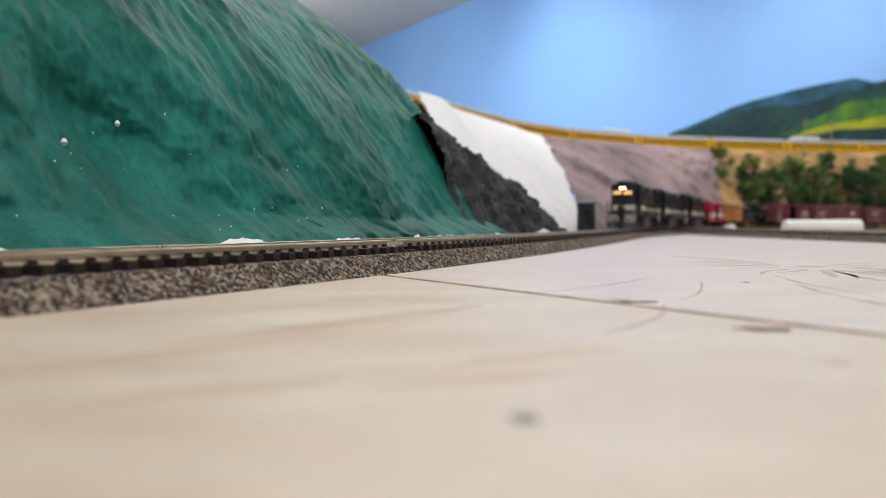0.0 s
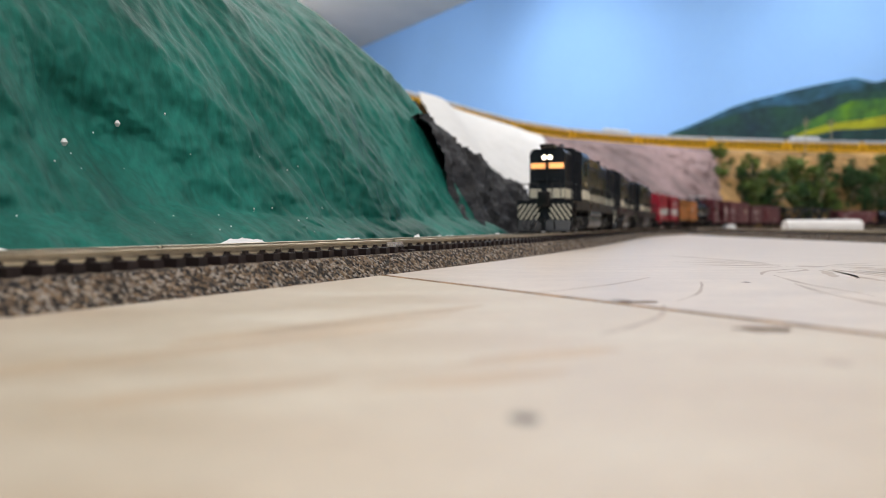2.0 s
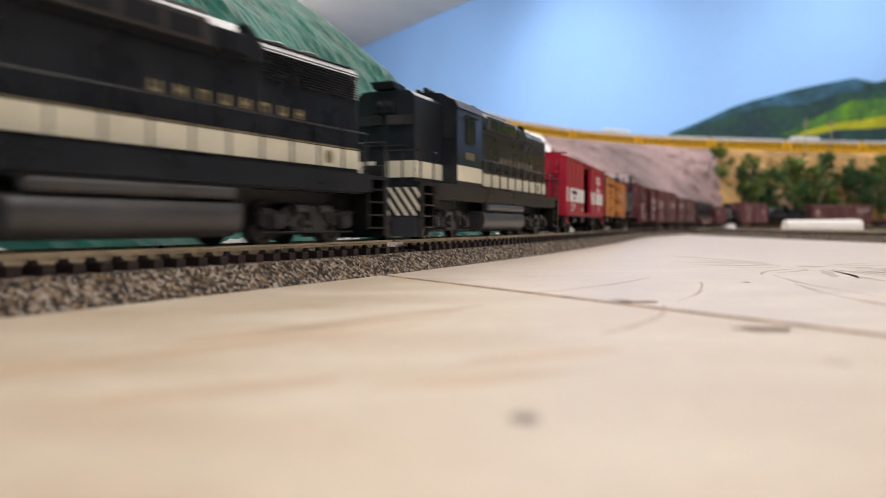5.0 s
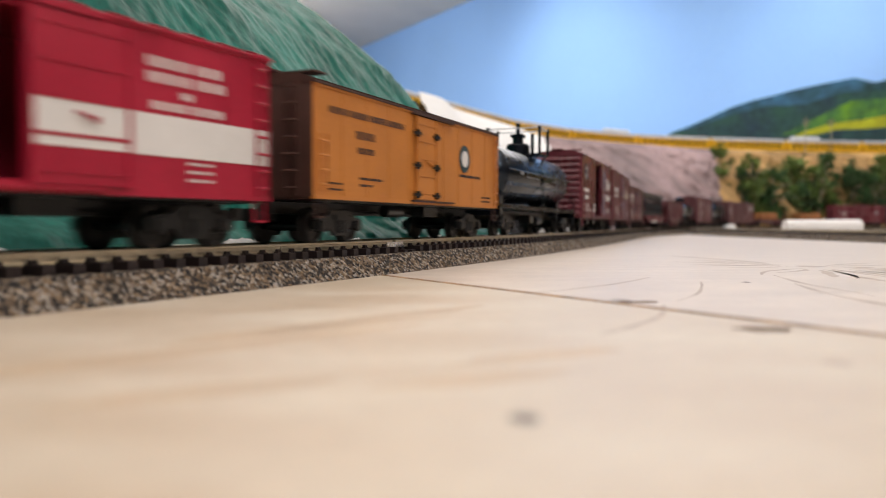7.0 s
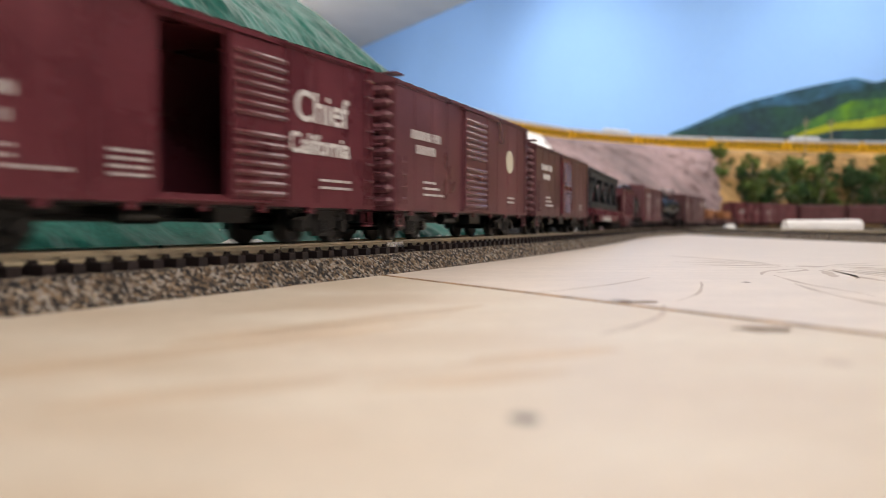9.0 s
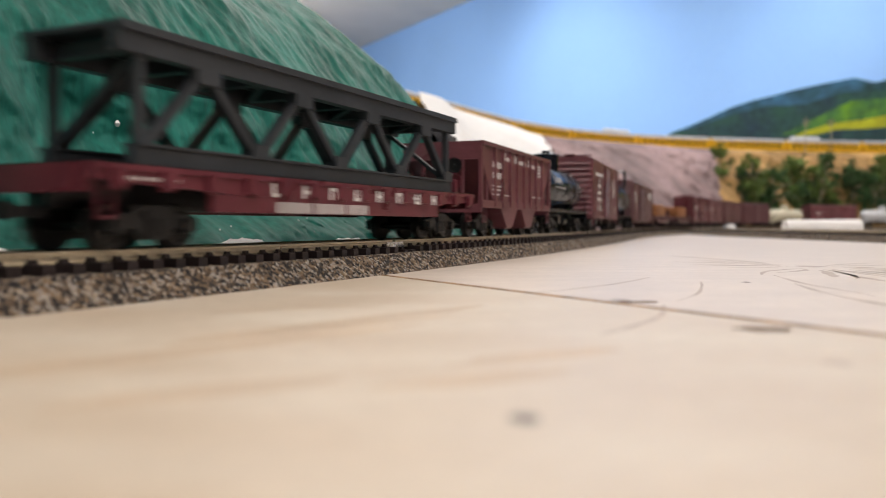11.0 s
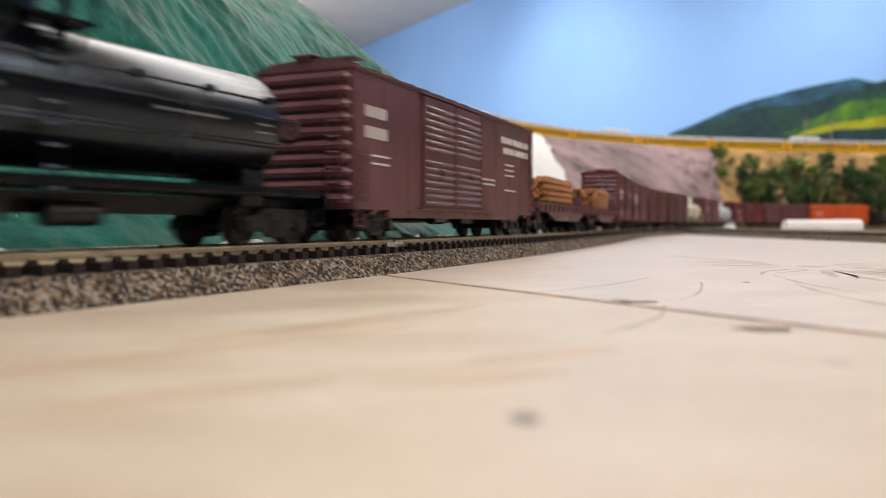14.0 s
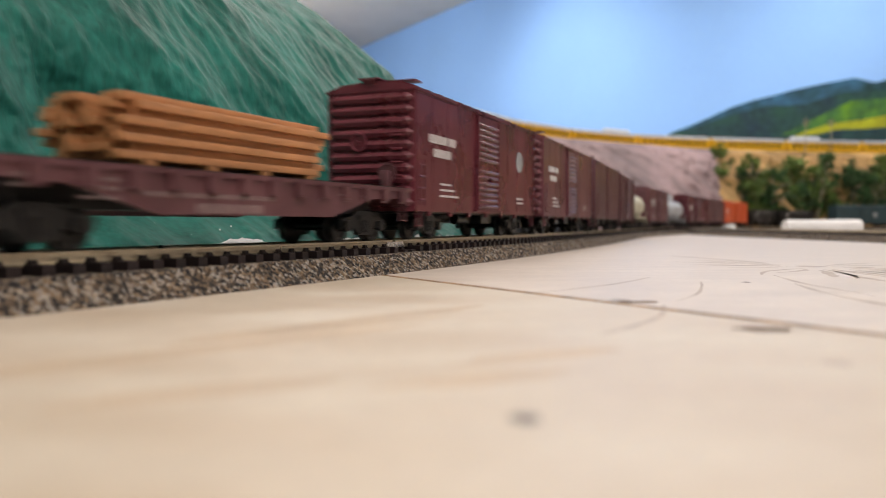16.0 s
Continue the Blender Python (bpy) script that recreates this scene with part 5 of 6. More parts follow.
        m.rod((h - 12, s * (W - 0.4), 8), (h - 12, s * (W - 0.4), 31), 0.3).rod((66, s * (W - 0.4), 12), (66, s * (W - 0.4), 31), 0.3).rod((h - 12, s * (W - 0.4), 31), (h - 16, s * (W - 0.4), 31), 0.3)
        part("handrail", m, M_LOCO, car)
        # steps at the four corners
        for k in (1, -1):
            m = Mesh()
            m.box(k * (h - 12), k * (h - 11.4), s * (W - 5), s * W, 3.8, deck1).box(k * (h - 2.6), k * (h - 2.0), s * (W - 5.5), s * W, 3.0, deck1)
            sw = part("step_well", m, M_UNDER, car)
            for i in range(4):
                part("step_tread", Mesh().box(k * (h - 11.4), k * (h - 2.6), s * (W - 4.8), s * (W + 0.1), 4.0 + 3.9 * i, 4.6 + 3.9 * i), M_GREYBODY, sw)
    # roof details
    part("horn", Mesh().cyl((57, 3, 58.2), 1.0, 7, "x", 8).cyl((56, -1, 58.0), 0.9, 6, "x", 8).rod((56, 1, 55), (56, 1, 58.2), 0.6), M_LOCO, cb)
    for x in (-44, -59, -74):
        part("radiator_fan", Mesh().turned([(0, 6.6), (1.8, 6.6), (2.2, 6.0), (2.2, 0.8)], (x, 0, HT), "z", 20), M_LOCO, lh)
    part("dynamic_brake_hatch", Mesh().prism([(-9, HT - 0.5), (9, HT - 0.5), (7, HT + 3.6), (-7, HT + 3.6)], -30, 34.9).turned([(3.4, 5.6), (5.0, 5.6), (5.4, 4.8)], (10, 0, HT), "z", 18), M_LOCOROOF, lh)
    part("exhaust_stack", Mesh().box(-6, 2, -2.6, 2.6, HT, HT + 3.4), M_LOCOROOF, lh)
    part("bell", Mesh().turned([(0, 0.6), (0.8, 1.4), (2.0, 2.0)], (30, 9.0, HT - 1.5), "z", 12), M_GOLD, lh)
    # nose with headlight and number boards
    nx = h - 8.5
    part("headlight_hood", Mesh().prism([(nx - 8, HT - 0.4), (nx + 1.2, HT + 0.6), (nx + 3.4, HT + 2.8), (nx - 7, HT + 2.4)], -4.4, 4.4, "y").box(nx - 0.5, nx + 1.0, -4.0, 4.0, 45.4, 50.6), M_LOCO, car)
    for s in (1, -1):
        part("headlight", Mesh().turned([(0.2, 1.5), (0.9, 1.4), (1.3, 0.6)], (nx + 0.6, s * 1.9, 48.0), "x", 14), M_HEAD, car, "glowing twin headlight")
        q = part("number_board", Mesh().prism([(nx + 0.2, s * 1.4), (nx + 2.2, s * 1.4), (nx + 0.4, s * 10.6), (nx - 2.0, s * 10.6)], 41.0, 44.4, "z"), M_NUMB, car, "orange-lit number board")
    part("nose_handrail", Mesh().rod((nx + 0.8, -8, 33.5), (nx + 0.8, 8, 33.5), 0.28).rod((nx, -8, 33.5), (nx + 0.8, -8, 33.5), 0.28).rod((nx, 8, 33.5), (nx + 0.8, 8, 33.5), 0.28), M_LOCO, car)
    part("stripe", Mesh().box(nx + 0.02, nx + 0.16, -HW + 0.2, HW - 0.2, 22.2, 28.2), M_CREAM, car, "cream painted band on the nose")
    part("stripe", Mesh().box(-h + 7.84, -h + 7.98, -HW + 0.2, HW - 0.2, 22.2, 28.2), M_CREAM, car, "cream painted band")
    part("nose_door", Mesh().box(nx + 0.05, nx + 0.5, -4.0, -0.2, deck1 + 1, 37), M_LOCO, car)
    for x in (h - 1, -h + 1):
        for sy in (1, -1):
            er = part("end_railing", Mesh().rod((x, sy * 4.5, 31), (x, sy * 17, 31), 0.34), M_LOCOTRUCK, car)
            for y in (4.5, 10, 17):
                part("railing_post", Mesh().rod((x, sy * y, deck1 - 4), (x, sy * y, 31), 0.34), M_LOCOTRUCK, er)
    for s in (1, -1):
        m = Mesh()
        m.prism([(-17.4, 1.9), (17.4, 1.9), (17.4, deck1), (-17.4, deck1)], s * (h - 2.0), s * h)
        m.prism([(s * h, 1.2), (s * (h + 3.4), 1.2), (s * (h + 2.8), 2.6), (s * h, 8.0)], -16.6, 16.6, "y")
        pl = part("pilot", m, M_LOCO, car)
        st = Mesh()
        for side in (1, -1):
            for k in range(7):
                y0 = -5.0 + 3.2 * k
                pts = [(y0, 18.2), (y0 + 1.3, 18.2), (y0 + 1.3 + 7.0, 8.4), (y0 + 7.0, 8.4)]
                lo, hi = 3.0, 17.0
                cut = []
                for (a, za), (b, zb) in zip(pts, pts[1:] + pts[:1]):
                    ina, inb = lo <= a <= hi, lo <= b <= hi
                    if ina:
                        cut.append((a, za))
                    if ina != inb:
                        e = lo if (a < lo or b < lo) else hi
                        f = (e - a) / (b - a)
                        cut.append((e, za + (zb - za) * f))
                if len(cut) > 2:
                    st.prism([(side * a, z) for a, z in cut], s * (h + 0.02), s * (h + 0.2))
        part("warning_stripe", st, M_CREAM, pl, "diagonal cream stripes")
        part("hose", Mesh().rod((s * h, 6, 9), (s * (h + 2.6), 7, 6), 0.5).rod((s * (h + 2.6), 7, 6), (s * (h + 3.0), 7.4, 2.6), 0.5).rod((s * h, -6, 9), (s * (h + 2.6), -7, 6), 0.5).rod((s * (h + 2.6), -7, 6), (s * (h + 3.0), -7.4, 2.6), 0.5), M_UNDER, pl)
        c = part("coupler", ME_COUPLER, None, car)
        c.matrix_basis = pose(s * (h + 2) * MM, 0, 0, 0, 0, 0 if s > 0 else 180)
        part("diaphragm", Mesh().bevel_box(s * h, s * (h + 2.4), -4, 4, 16, 26, 0.5), M_UNDER, car)
    # fuel tank and air tanks
    part("fuel_tank", Mesh().prism([(-15, 11), (15, 11), (16.2, 10.2), (16.8, 8.6), (16.8, 6.2), (16.0, 4.2), (14.4, 2.8), (12, 2.2), (-12, 2.2), (-14.4, 2.8), (-16, 4.2), (-16.8, 6.2), (-16.8, 8.6), (-16.2, 10.2)], -31, 29), M_FUEL, car, "satin grey fuel tank")
    for s in (1, -1):
        part("air_tank", Mesh().turned([(-28, 1), (-27, 1.9), (26, 1.9), (27, 1)], (-1, s * 15.6, 12.9), "x", 12), M_FUEL, car)
    part("underframe", Mesh().box(-h + 6, h - 6, -9, 9, 9, deck1 - 1), M_UNDER, car)
    part("lettering", bars(Mesh(), [(54, 44, 31.0, 2.8)], W + 0.12), M_GOLD, cb)
    m = Mesh()
    for k in range(8):
        x = -7.2 - 7.3 * k
        m.box(x, x - 0.9, HW + 0.34, HW + 0.46, 34.2, 36.8).box(x - 2.6, x - 3.5, HW + 0.34, HW + 0.46, 34.2, 36.8)
        z = (34.2, 35.1, 36.0)[k % 3]
        m.box(x - 0.9, x - 2.6, HW + 0.34, HW + 0.46, z, z + 0.8)
    part("lettering", m, M_GOLD, lh)
    part("lettering", Mesh().turned([(-0.1, 2.0), (0.1, 2.0)], (-74, HW + 0.36, 25.0), "y", 16), M_GOLD, lh)
    return car, trucks(car, (62, -62), True)

# ---- the moving train, front to rear ----
TRAIN = []


def run(made, front, length):
    car, wheels = made
    TRAIN.append((car, front, length, wheels))
    car.matrix_basis = car_pose(front, length, 0)
    return car


loco = locomotive("black diesel locomotive with a cream band and lit headlights")
LOCO_L, LOCO_P, LOCO_U = 0.196, 0.2193, 0.838
run(loco, LOCO_U, LOCO_L)
for k in (1, 2):
    twin = copy_thing(loco[0], pose(0, 0, 0))
    ws = []
    for t in twin.children:
        if t.name.startswith("truck"):
            for w in t.children:
                ws.append((w, w.matrix_basis.copy(), 5.8 * MM))
    for o in twin.children:
        if o.name.startswith(("headlight.", "number_board")):
            o.data = o.data.copy()
            o.data.materials[0] = M_GLASS if o.name.startswith("headlight") else M_LOCOTRUCK
            o["label"] = "unlit headlight lens" if o.name.startswith("headlight") else "unlit dark number board"
    if k == 1:
        part("emblem", Mesh().turned([(-0.1, 2.5), (0.1, 2.5), (0.1, 1.3), (-0.1, 1.3)], (89.7, 3.5, 36.0), "x", 20), mat("yellow_emblem", (0.50, 0.36, 0.04), 0.5, vary=0.15), twin, "round yellow nose emblem")
    twin["label"] = "black diesel locomotive with a cream band, trailing unit"
    run((twin, ws), LOCO_U + LOCO_P * k, LOCO_L)

C = 0.146
crimson, crw = (boxcar(146, M_CRIMSON, "crimson boxcar with a white band and an open door", door="wood", ends="wood", stripe=(19.6, 28.2, M_WHITE), open_door=True, eave=45.9, sill=11.0,
           letters=[(60, 50, 17.4, 1.0), (60, 50, 15.6, 1.0), (60, 50, 13.8, 1.0), (48, 42, 17.4, 1.0), (48, 42, 15.6, 1.0), (24, 15, 14.6, 1.0), (-35, -57, 38.0, 2.2), (-35, -58, 34.8, 2.2), (-44, -48, 32.0, 1.6), (-36, -58, 29.2, 1.8), (-46, -54, 18, 0.9), (-46, -54, 16.2, 0.9), (-46, -54, 14.4, 0.9)]))
part("lettering", bars(Mesh(), [(56, 40, 24.4, 2.2), (51, 45, 21.2, 1.5)], 17.32), M_DARKTXT, crimson, "dark marks on the white band")
run((crimson, crw), 1.498, C)
reefer, rw = boxcar(146, M_ORANGE, "orange wooden refrigerator car with dark brown roof and ends", door="wood", ends="wood", roof_paint=mat("reefer_brown_roof", (0.055, 0.022, 0.016), 0.6, vary=0.25), eave=44.2, sill=12.3,
                    letters=[(65, 18, 36.6, 1.9), (50, 38, 30.6, 2.4), (49, 39, 26.4, 1.8), (48, 34, 18.5, 1.0), (48, 40, 16.5, 1.0), (66, 58, 16.5, 0.8), (66, 58, 14.8, 0.8), (-30, -52, 23.6, 1.4), (-54, -64, 16, 0.9), (-54, -64, 14.4, 0.9)], letter_mat=M_DARKTXT)
for ob in reefer.children:
    if ob.name.startswith(("end", "brake_wheel", "step", "door_track")):
        ob.data.materials[0] = bpy.data.materials["reefer_brown_roof"]
        for sub in ob.children:
            sub.data.materials[0] = bpy.data.materials["reefer_brown_roof"]
part("emblem", Mesh().turned([(-0.1, 5.4), (0.1, 5.4)], (-35, 17.2, 31), "y", 24), M_TEAL, reefer)
part("emblem", Mesh().turned([(-0.1, 3.2), (0.1, 3.2)], (-35, 17.32, 31), "y", 20), M_WHITE, reefer)
hm = Mesh()
for x in (10.2, -5.6):
    for z in (15.5, 25.5, 36.5):
        hm.box(x - 2.6, x + 2.6, 17.9, 18.7, z - 0.5, z + 0.5).box(x - 0.8, x + 0.8, 17.9, 19.0, z - 1.2, z + 1.2)
part("door_hinges", hm, M_UNDER, reefer)
run((reefer, rw), 1.662, C)
run(tank_car(166, 14.0, 30.4, 138, M_BLACK, "glossy black tank car with a tall railed valve platform", bands=0, dome=False, platform=True, lmat=M_ROOFGREY, letters=[(44, 38, 0.6, 1.7), (35, 8, -0.8, 0.6), (-24, -44, -0.4, 0.8), (-56, -62, 1.6, 0.7), (-56, -62, -0.4, 0.7), (-56, -62, -2.4, 0.7)]), 1.818, 0.166)
chief, cw = boxcar(146, M_BOXRED2, "maroon steel boxcar with an open door and white slogan", open_door=True,
                   letters=[(64, 46, 27.6, 2.4), (62, 47, 23.0, 2.2), (62, 46, 18.6, 0.8), (62, 46, 16.8, 0.8), (62, 34, 15.0, 0.8), (26, 15, 19.6, 0.9), (26, 15, 18.0, 0.9), (26, 15, 16.4, 0.9), (26, 15, 14.8, 0.9), (-45, -60, 17, 1.0), (-45, -60, 15, 1.0)])
words("Chief", 11.5, M_WHITE, chief, -33.5, 17.2, 33.0)
words("California", 7.6, M_WHITE, chief, -31.0, 17.2, 24.4, squeeze=0.95)
part("emblem", Mesh().box(50.6, 62.2, 17.02, 17.2, 35.2, 46.8), M_DARKTXT, chief)
part("emblem", Mesh().turned([(-0.1, 4.9), (0.1, 4.9)], (56.4, 17.28, 41), "y", 20), M_ROOFGREY, chief)
part("emblem", Mesh().box(51, 61.8, 17.3, 17.45, 40.2, 41.8).box(55.6, 57.2, 17.3, 17.45, 35.6, 46.4), M_DARKTXT, chief)
run((chief, cw), 1.998, C)
run(boxcar(146, M_BOXRED, "brown steel boxcar with a round white emblem", letters=dim_letters(146), emblem=(-46, 34, 5.2, M_CREAM)), 2.158, C)
run(boxcar(146, M_BOXBROWN, "dull brown boxcar with a dark sliding door", letters=dim_letters(146), doormat=M_BOXRED2, eave=46), 2.322, C)

# bridge span on a long flat car
lt = []
flat, fw = flat_car(187, M_BOXRED2, "brown long flat car with white block lettering", belly=False)
m = Mesh()
for k in range(8):
    x = 36 - 13.2 * k
    m.box(x - 2.0, x - 0.9, 17.45, 17.62, 12.2, 15.6).box(x + 0.9, x + 2.0, 17.45, 17.62, 12.2, 15.6)
    z = 12.2 + 1.25 * (k % 3)
    m.box(x - 0.9, x + 0.9, 17.45, 17.62, z, z + 0.9)
part("lettering", m, M_WHITE, flat)
part("lettering", bars(Mesh(), [(36, -10, 8.2, 2.8), (-40, -50, 13.6, 1.0), (86, 70, 14, 1.0)], 17.5), M_WHITE, flat)
part("lower_sill", Mesh().box(-60, 60, 15.9, 17.3, 8.0, 12.2).box(-60, 60, -17.3, -15.9, 8.0, 12.2), M_BOXRED2, flat)
run((flat, fw), 2.488, 0.187)
run((truss_load(158, 17.6, "dark grey steel bridge span on a flat car"), []), 2.488, 0.187)

run(hopper(113, M_BOXRED, "brown open hopper car with white lettering"), 2.685, 0.113)
run(tank_car(122, 13.2, 27.5, 108, M_BLACK, "glossy black tank car with a single dome", dome=True, letters=[(32, 10, 4.6, 3.4), (32, 2, 0.2, 0.9), (-40, -46, 5, 0.8), (-40, -46, 2.6, 0.8), (-40, -46, 0.2, 0.8)]), 2.806, 0.122)
co, cow = boxcar(146, M_BOXRED, "brown steel boxcar with a white monogram", letters=[(60, 20, 41.4, 2.4), (42, 38, 37.4, 2.0), (46, 32, 33.2, 2.3), (48, 30, 28.0, 2.5), (50, 28, 23.0, 2.4), (46, 32, 19.4, 0.9), (46, 30, 17.6, 0.9), (48, 24, 15.8, 0.9), (-52, -62, 19, 1.0), (-52, -62, 17, 1.0), (-52, -62, 15, 1.0)])
part("emblem", Mesh().turned([(-0.1, 4.0), (0.1, 4.0), (0.1, 2.6), (-0.1, 2.6)], (-44, 17.2, 39.2), "y", 20).box(-49.5, -41.5, 17.08, 17.3, 31.2, 32.8).turned([(-0.1, 3.4), (0.1, 3.4), (0.1, 1.8), (-0.1, 1.8)], (-47.5, 17.2, 34.6), "y", 20).box(-53, -41, 17.08, 17.3, 29.0, 30.4), M_WHITE, co)
run((co, cow), 2.940, C)
run(tank_car(172, 14.3, 30.8, 142, M_BLACK, "black tank car with a railed valve platform", bands=0, dome=False, platform=True, lmat=M_ROOFGREY, letters=[(47, 41, 0.6, 1.7), (38, 10, -0.8, 0.6), (-24, -46, -0.4, 0.8), (-57, -63, 1.6, 0.7), (-57, -63, -0.4, 0.7), (-57, -63, -2.4, 0.7)]), 3.096, 0.172)
run(boxcar(181, M_BOXBROWN, "dull brown boxcar with double ribbed doors", door="double", doors=(-14.6, 43.0), letters=[(84, 70, 38, 3.4), (84, 70, 31.6, 3.6), (80, 68, 26, 0.9), (80, 68, 23.6, 0.9), (-43, -83, 42.0, 2.8), (-46, -83, 37.4, 2.8), (-48, -61, 32, 0.9), (-48, -61, 29.6, 0.9), (-48, -61, 27.2, 0.9), (-48, -64, 20.4, 0.9), (-19, -34, 24, 1.0), (-19, -34, 22, 1.0)]), 3.278, 0.181)

FLAT_L = 0.1565
fl = [(36, -6, 10.9, 1.5), (21, -2, 7.8, 2.2), (66, 58, 13.6, 0.9), (66, 58, 11.8, 0.9), (52, 42, 13.6, 0.9), (52, 42, 11.8, 0.9), (52, 42, 10.0, 0.9), (-36, -40, 13.4, 0.8), (-48, -54, 13.4, 0.8)]
run(flat_car(156.5, M_BOXBROWN, "brown fishbelly flat car loaded with lumber", belly=True, letters=fl), 3.470, FLAT_L)
run((lumber_load(69, 17.6, "stack of tan square timbers on a flat car"), []), 3.470, FLAT_L)
run(flat_car(156.5, M_BOXBROWN, "weathered brown fishbelly flat car with a second lumber load", belly=True, letters=fl), 3.6375, FLAT_L)
run((lumber_load(70, 17.6, "stack of tan square timbers on the second flat car"), []), 3.6375, FLAT_L)

run(boxcar(146, M_BOXRED2, "maroon steel boxcar with a round pale emblem", letters=dim_letters(146), emblem=(-47, 35, 5.0, M_ROOFGREY)), 3.799, C)
run(boxcar(146, M_BOXRED, "brown boxcar with faint white marks", letters=dim_letters(146)), 3.964, C)
run(boxcar(146, M_BOXBROWN, "dull brown boxcar with plain sides", door="wood", ends="wood"), 4.130, C)
run(boxcar(146, M_BOXBROWN, "weathered brown outside-ribbed boxcar", ribs=9), 4.293, C)
run(tank_car(140, 13.4, 28.5, 118, M_CREAMTANK, "pale cream tank car", dome=True), 4.462, 0.140)
run(boxcar(146, M_BOXRED, "brown boxcar coupled between two tank cars", letters=dim_letters(146)), 4.617, C)
run(tank_car(140, 13.4, 28.5, 118, M_STEELTANK, "silvery grey tank car", dome=True), 4.778, 0.140)
run(boxcar(178, M_BOXRED2, "long maroon boxcar with double doors", door="double", letters=dim_letters(178)), 4.932, 0.178)
run(boxcar(178, M_BOXBROWN, "long dull brown boxcar with double doors", door="double"), 5.124, 0.178)
run(boxcar(178, M_REDORANGE, "bright red-orange painted steel boxcar", letters=dim_letters(178)), 5.316, 0.178)
run(hopper(140, M_UNDER, "black open hopper car"), 5.508, 0.140)
run(hopper(140, M_UNDER, "black open hopper car with coal"), 5.664, 0.140)
run(boxcar(160, M_TEAL, "dark teal boxcar near the end of the train", emblem=(-30, 30, 6, M_ROOFGREY)), 5.880, 0.160)

# ---- upper line: standing yellow passenger cars along the shelf ----
def shelf_pose(a, off=0.03):
    """Place along the shelf edge, a metres from its start, set back by off."""
    k = 0
    d = a
    while k < len(shelf_line) - 2 and d > (shelf_line[k + 1] - shelf_line[k]).length:
        d -= (shelf_line[k + 1] - shelf_line[k]).length
        k += 1
    t = (shelf_line[k + 1] - shelf_line[k]).normalized()
    p = shelf_line[k] + t * d
    return p.x - t.y * off, p.y + t.x * off, t


def passenger_car(label, dome):
    car = thing("passenger_car", label, "passenger car", "yellow passenger cars on the shelf")
    h, W = 113.0, 16.0
    part("body", Mesh().prism([(-W, 8), (W, 8), (W, 45.4), (-W, 45.4)], -h, h), M_YELLOW, car)
    part("roof", Mesh().prism([(-W - 0.2, 45.4), (W + 0.2, 45.4), (W - 1, 50), (W - 5, 54), (0, 56), (-W + 5, 54), (-W + 1, 50)], -h, h), M_ROOFGREY, car, "grey rounded roof")
    for s in (1, -1):
        for k in range(12):
            x = -h + 18 + (2 * h - 36) * k / 11
            part("window", Mesh().box(x - 4.6, x + 4.6, s * W, s * (W + 0.3), 32, 40), M_GLASS, car)
        part("diaphragm", Mesh().bevel_box(s * h, s * (h + 5), -14, 14, 12, 50, 1), M_YELLOW, car)
        part("truck", Mesh().box(s * 85 - 16, s * 85 + 16, -13, 13, 2, 8).cyl((s * 85 - 11, 0, 5), 5, 24, "y").cyl((s * 85 + 11, 0, 5), 5, 24, "y"), M_UNDER, car)
    if dome:
        part("dome", Mesh().prism([(-10, 54), (10, 54), (8, 62), (4, 64), (-4, 64), (-8, 62)], 12, 94), M_STEELTANK, car, "pale glazed observation dome")
    return car


cars_up = [passenger_car("yellow passenger car with a grey roof on the shelf", False), passenger_car("yellow dome passenger car with a grey roof on the shelf", True)]
upper_line = smooth_line([(-0.16, 1.30), (0.0, 1.56), (0.10, 1.74), (0.243, 1.93), (0.477, 2.11), (0.788, 2.225), (1.274, 2.315), (2.0, 2.37), (3.2, 2.38)], 240)
upper_arc = [0.0]
for p, q in zip(upper_line, upper_line[1:]):
    upper_arc.append(upper_arc[-1] + (q - p).length)


def upper_at(a):
    return Vector((float(np.interp(a, upper_arc, [p.x for p in upper_line])), float(np.interp(a, upper_arc, [p.y for p in upper_line]))))


placed = set()
for k in range(13):
    a = 0.245 + 0.240 * k
    p, q = upper_at(a - 0.085), upper_at(a + 0.085)
    c, d = (p + q) / 2, q - p
    kind = 1 if k in (3, 6) else 0
    m = pose(c.x, c.y, SHELF_Z - 0.0178, 0, 0, math.degrees(math.atan2(d.y, d.x)) + (180 if k == 6 else 0))
    if kind in placed:
        copy_thing(cars_up[kind], m)
    else:
        placed.add(kind)
        cars_up[kind].matrix_basis = m


def utility_pole(label):
    pole = thing("utility_pole", label, "utility pole", "poles along the shelf")
    part("mast", Mesh().turned([(0, 1.6), (60, 1.3), (98, 1.0)], (0, 0, 0), "z", 8), M_TRUNK, pole)
    part("crossarm", Mesh().box(-15, 15, -0.9, 0.9, 86, 88.4), M_TRUNK, pole)
    part("crossarm", Mesh().box(-12, 12, -0.9, 0.9, 78, 80), M_TRUNK, pole)
    return pole


pole = utility_pole("dark utility pole with two crossarms on the shelf")
pole.matrix_basis = pose(1.02, 2.238, SHELF_Z - 0.002, 0, 0, 20)
copy_thing(pole, pose(1.098, 2.252, SHELF_Z - 0.002, 0, 0, 15))


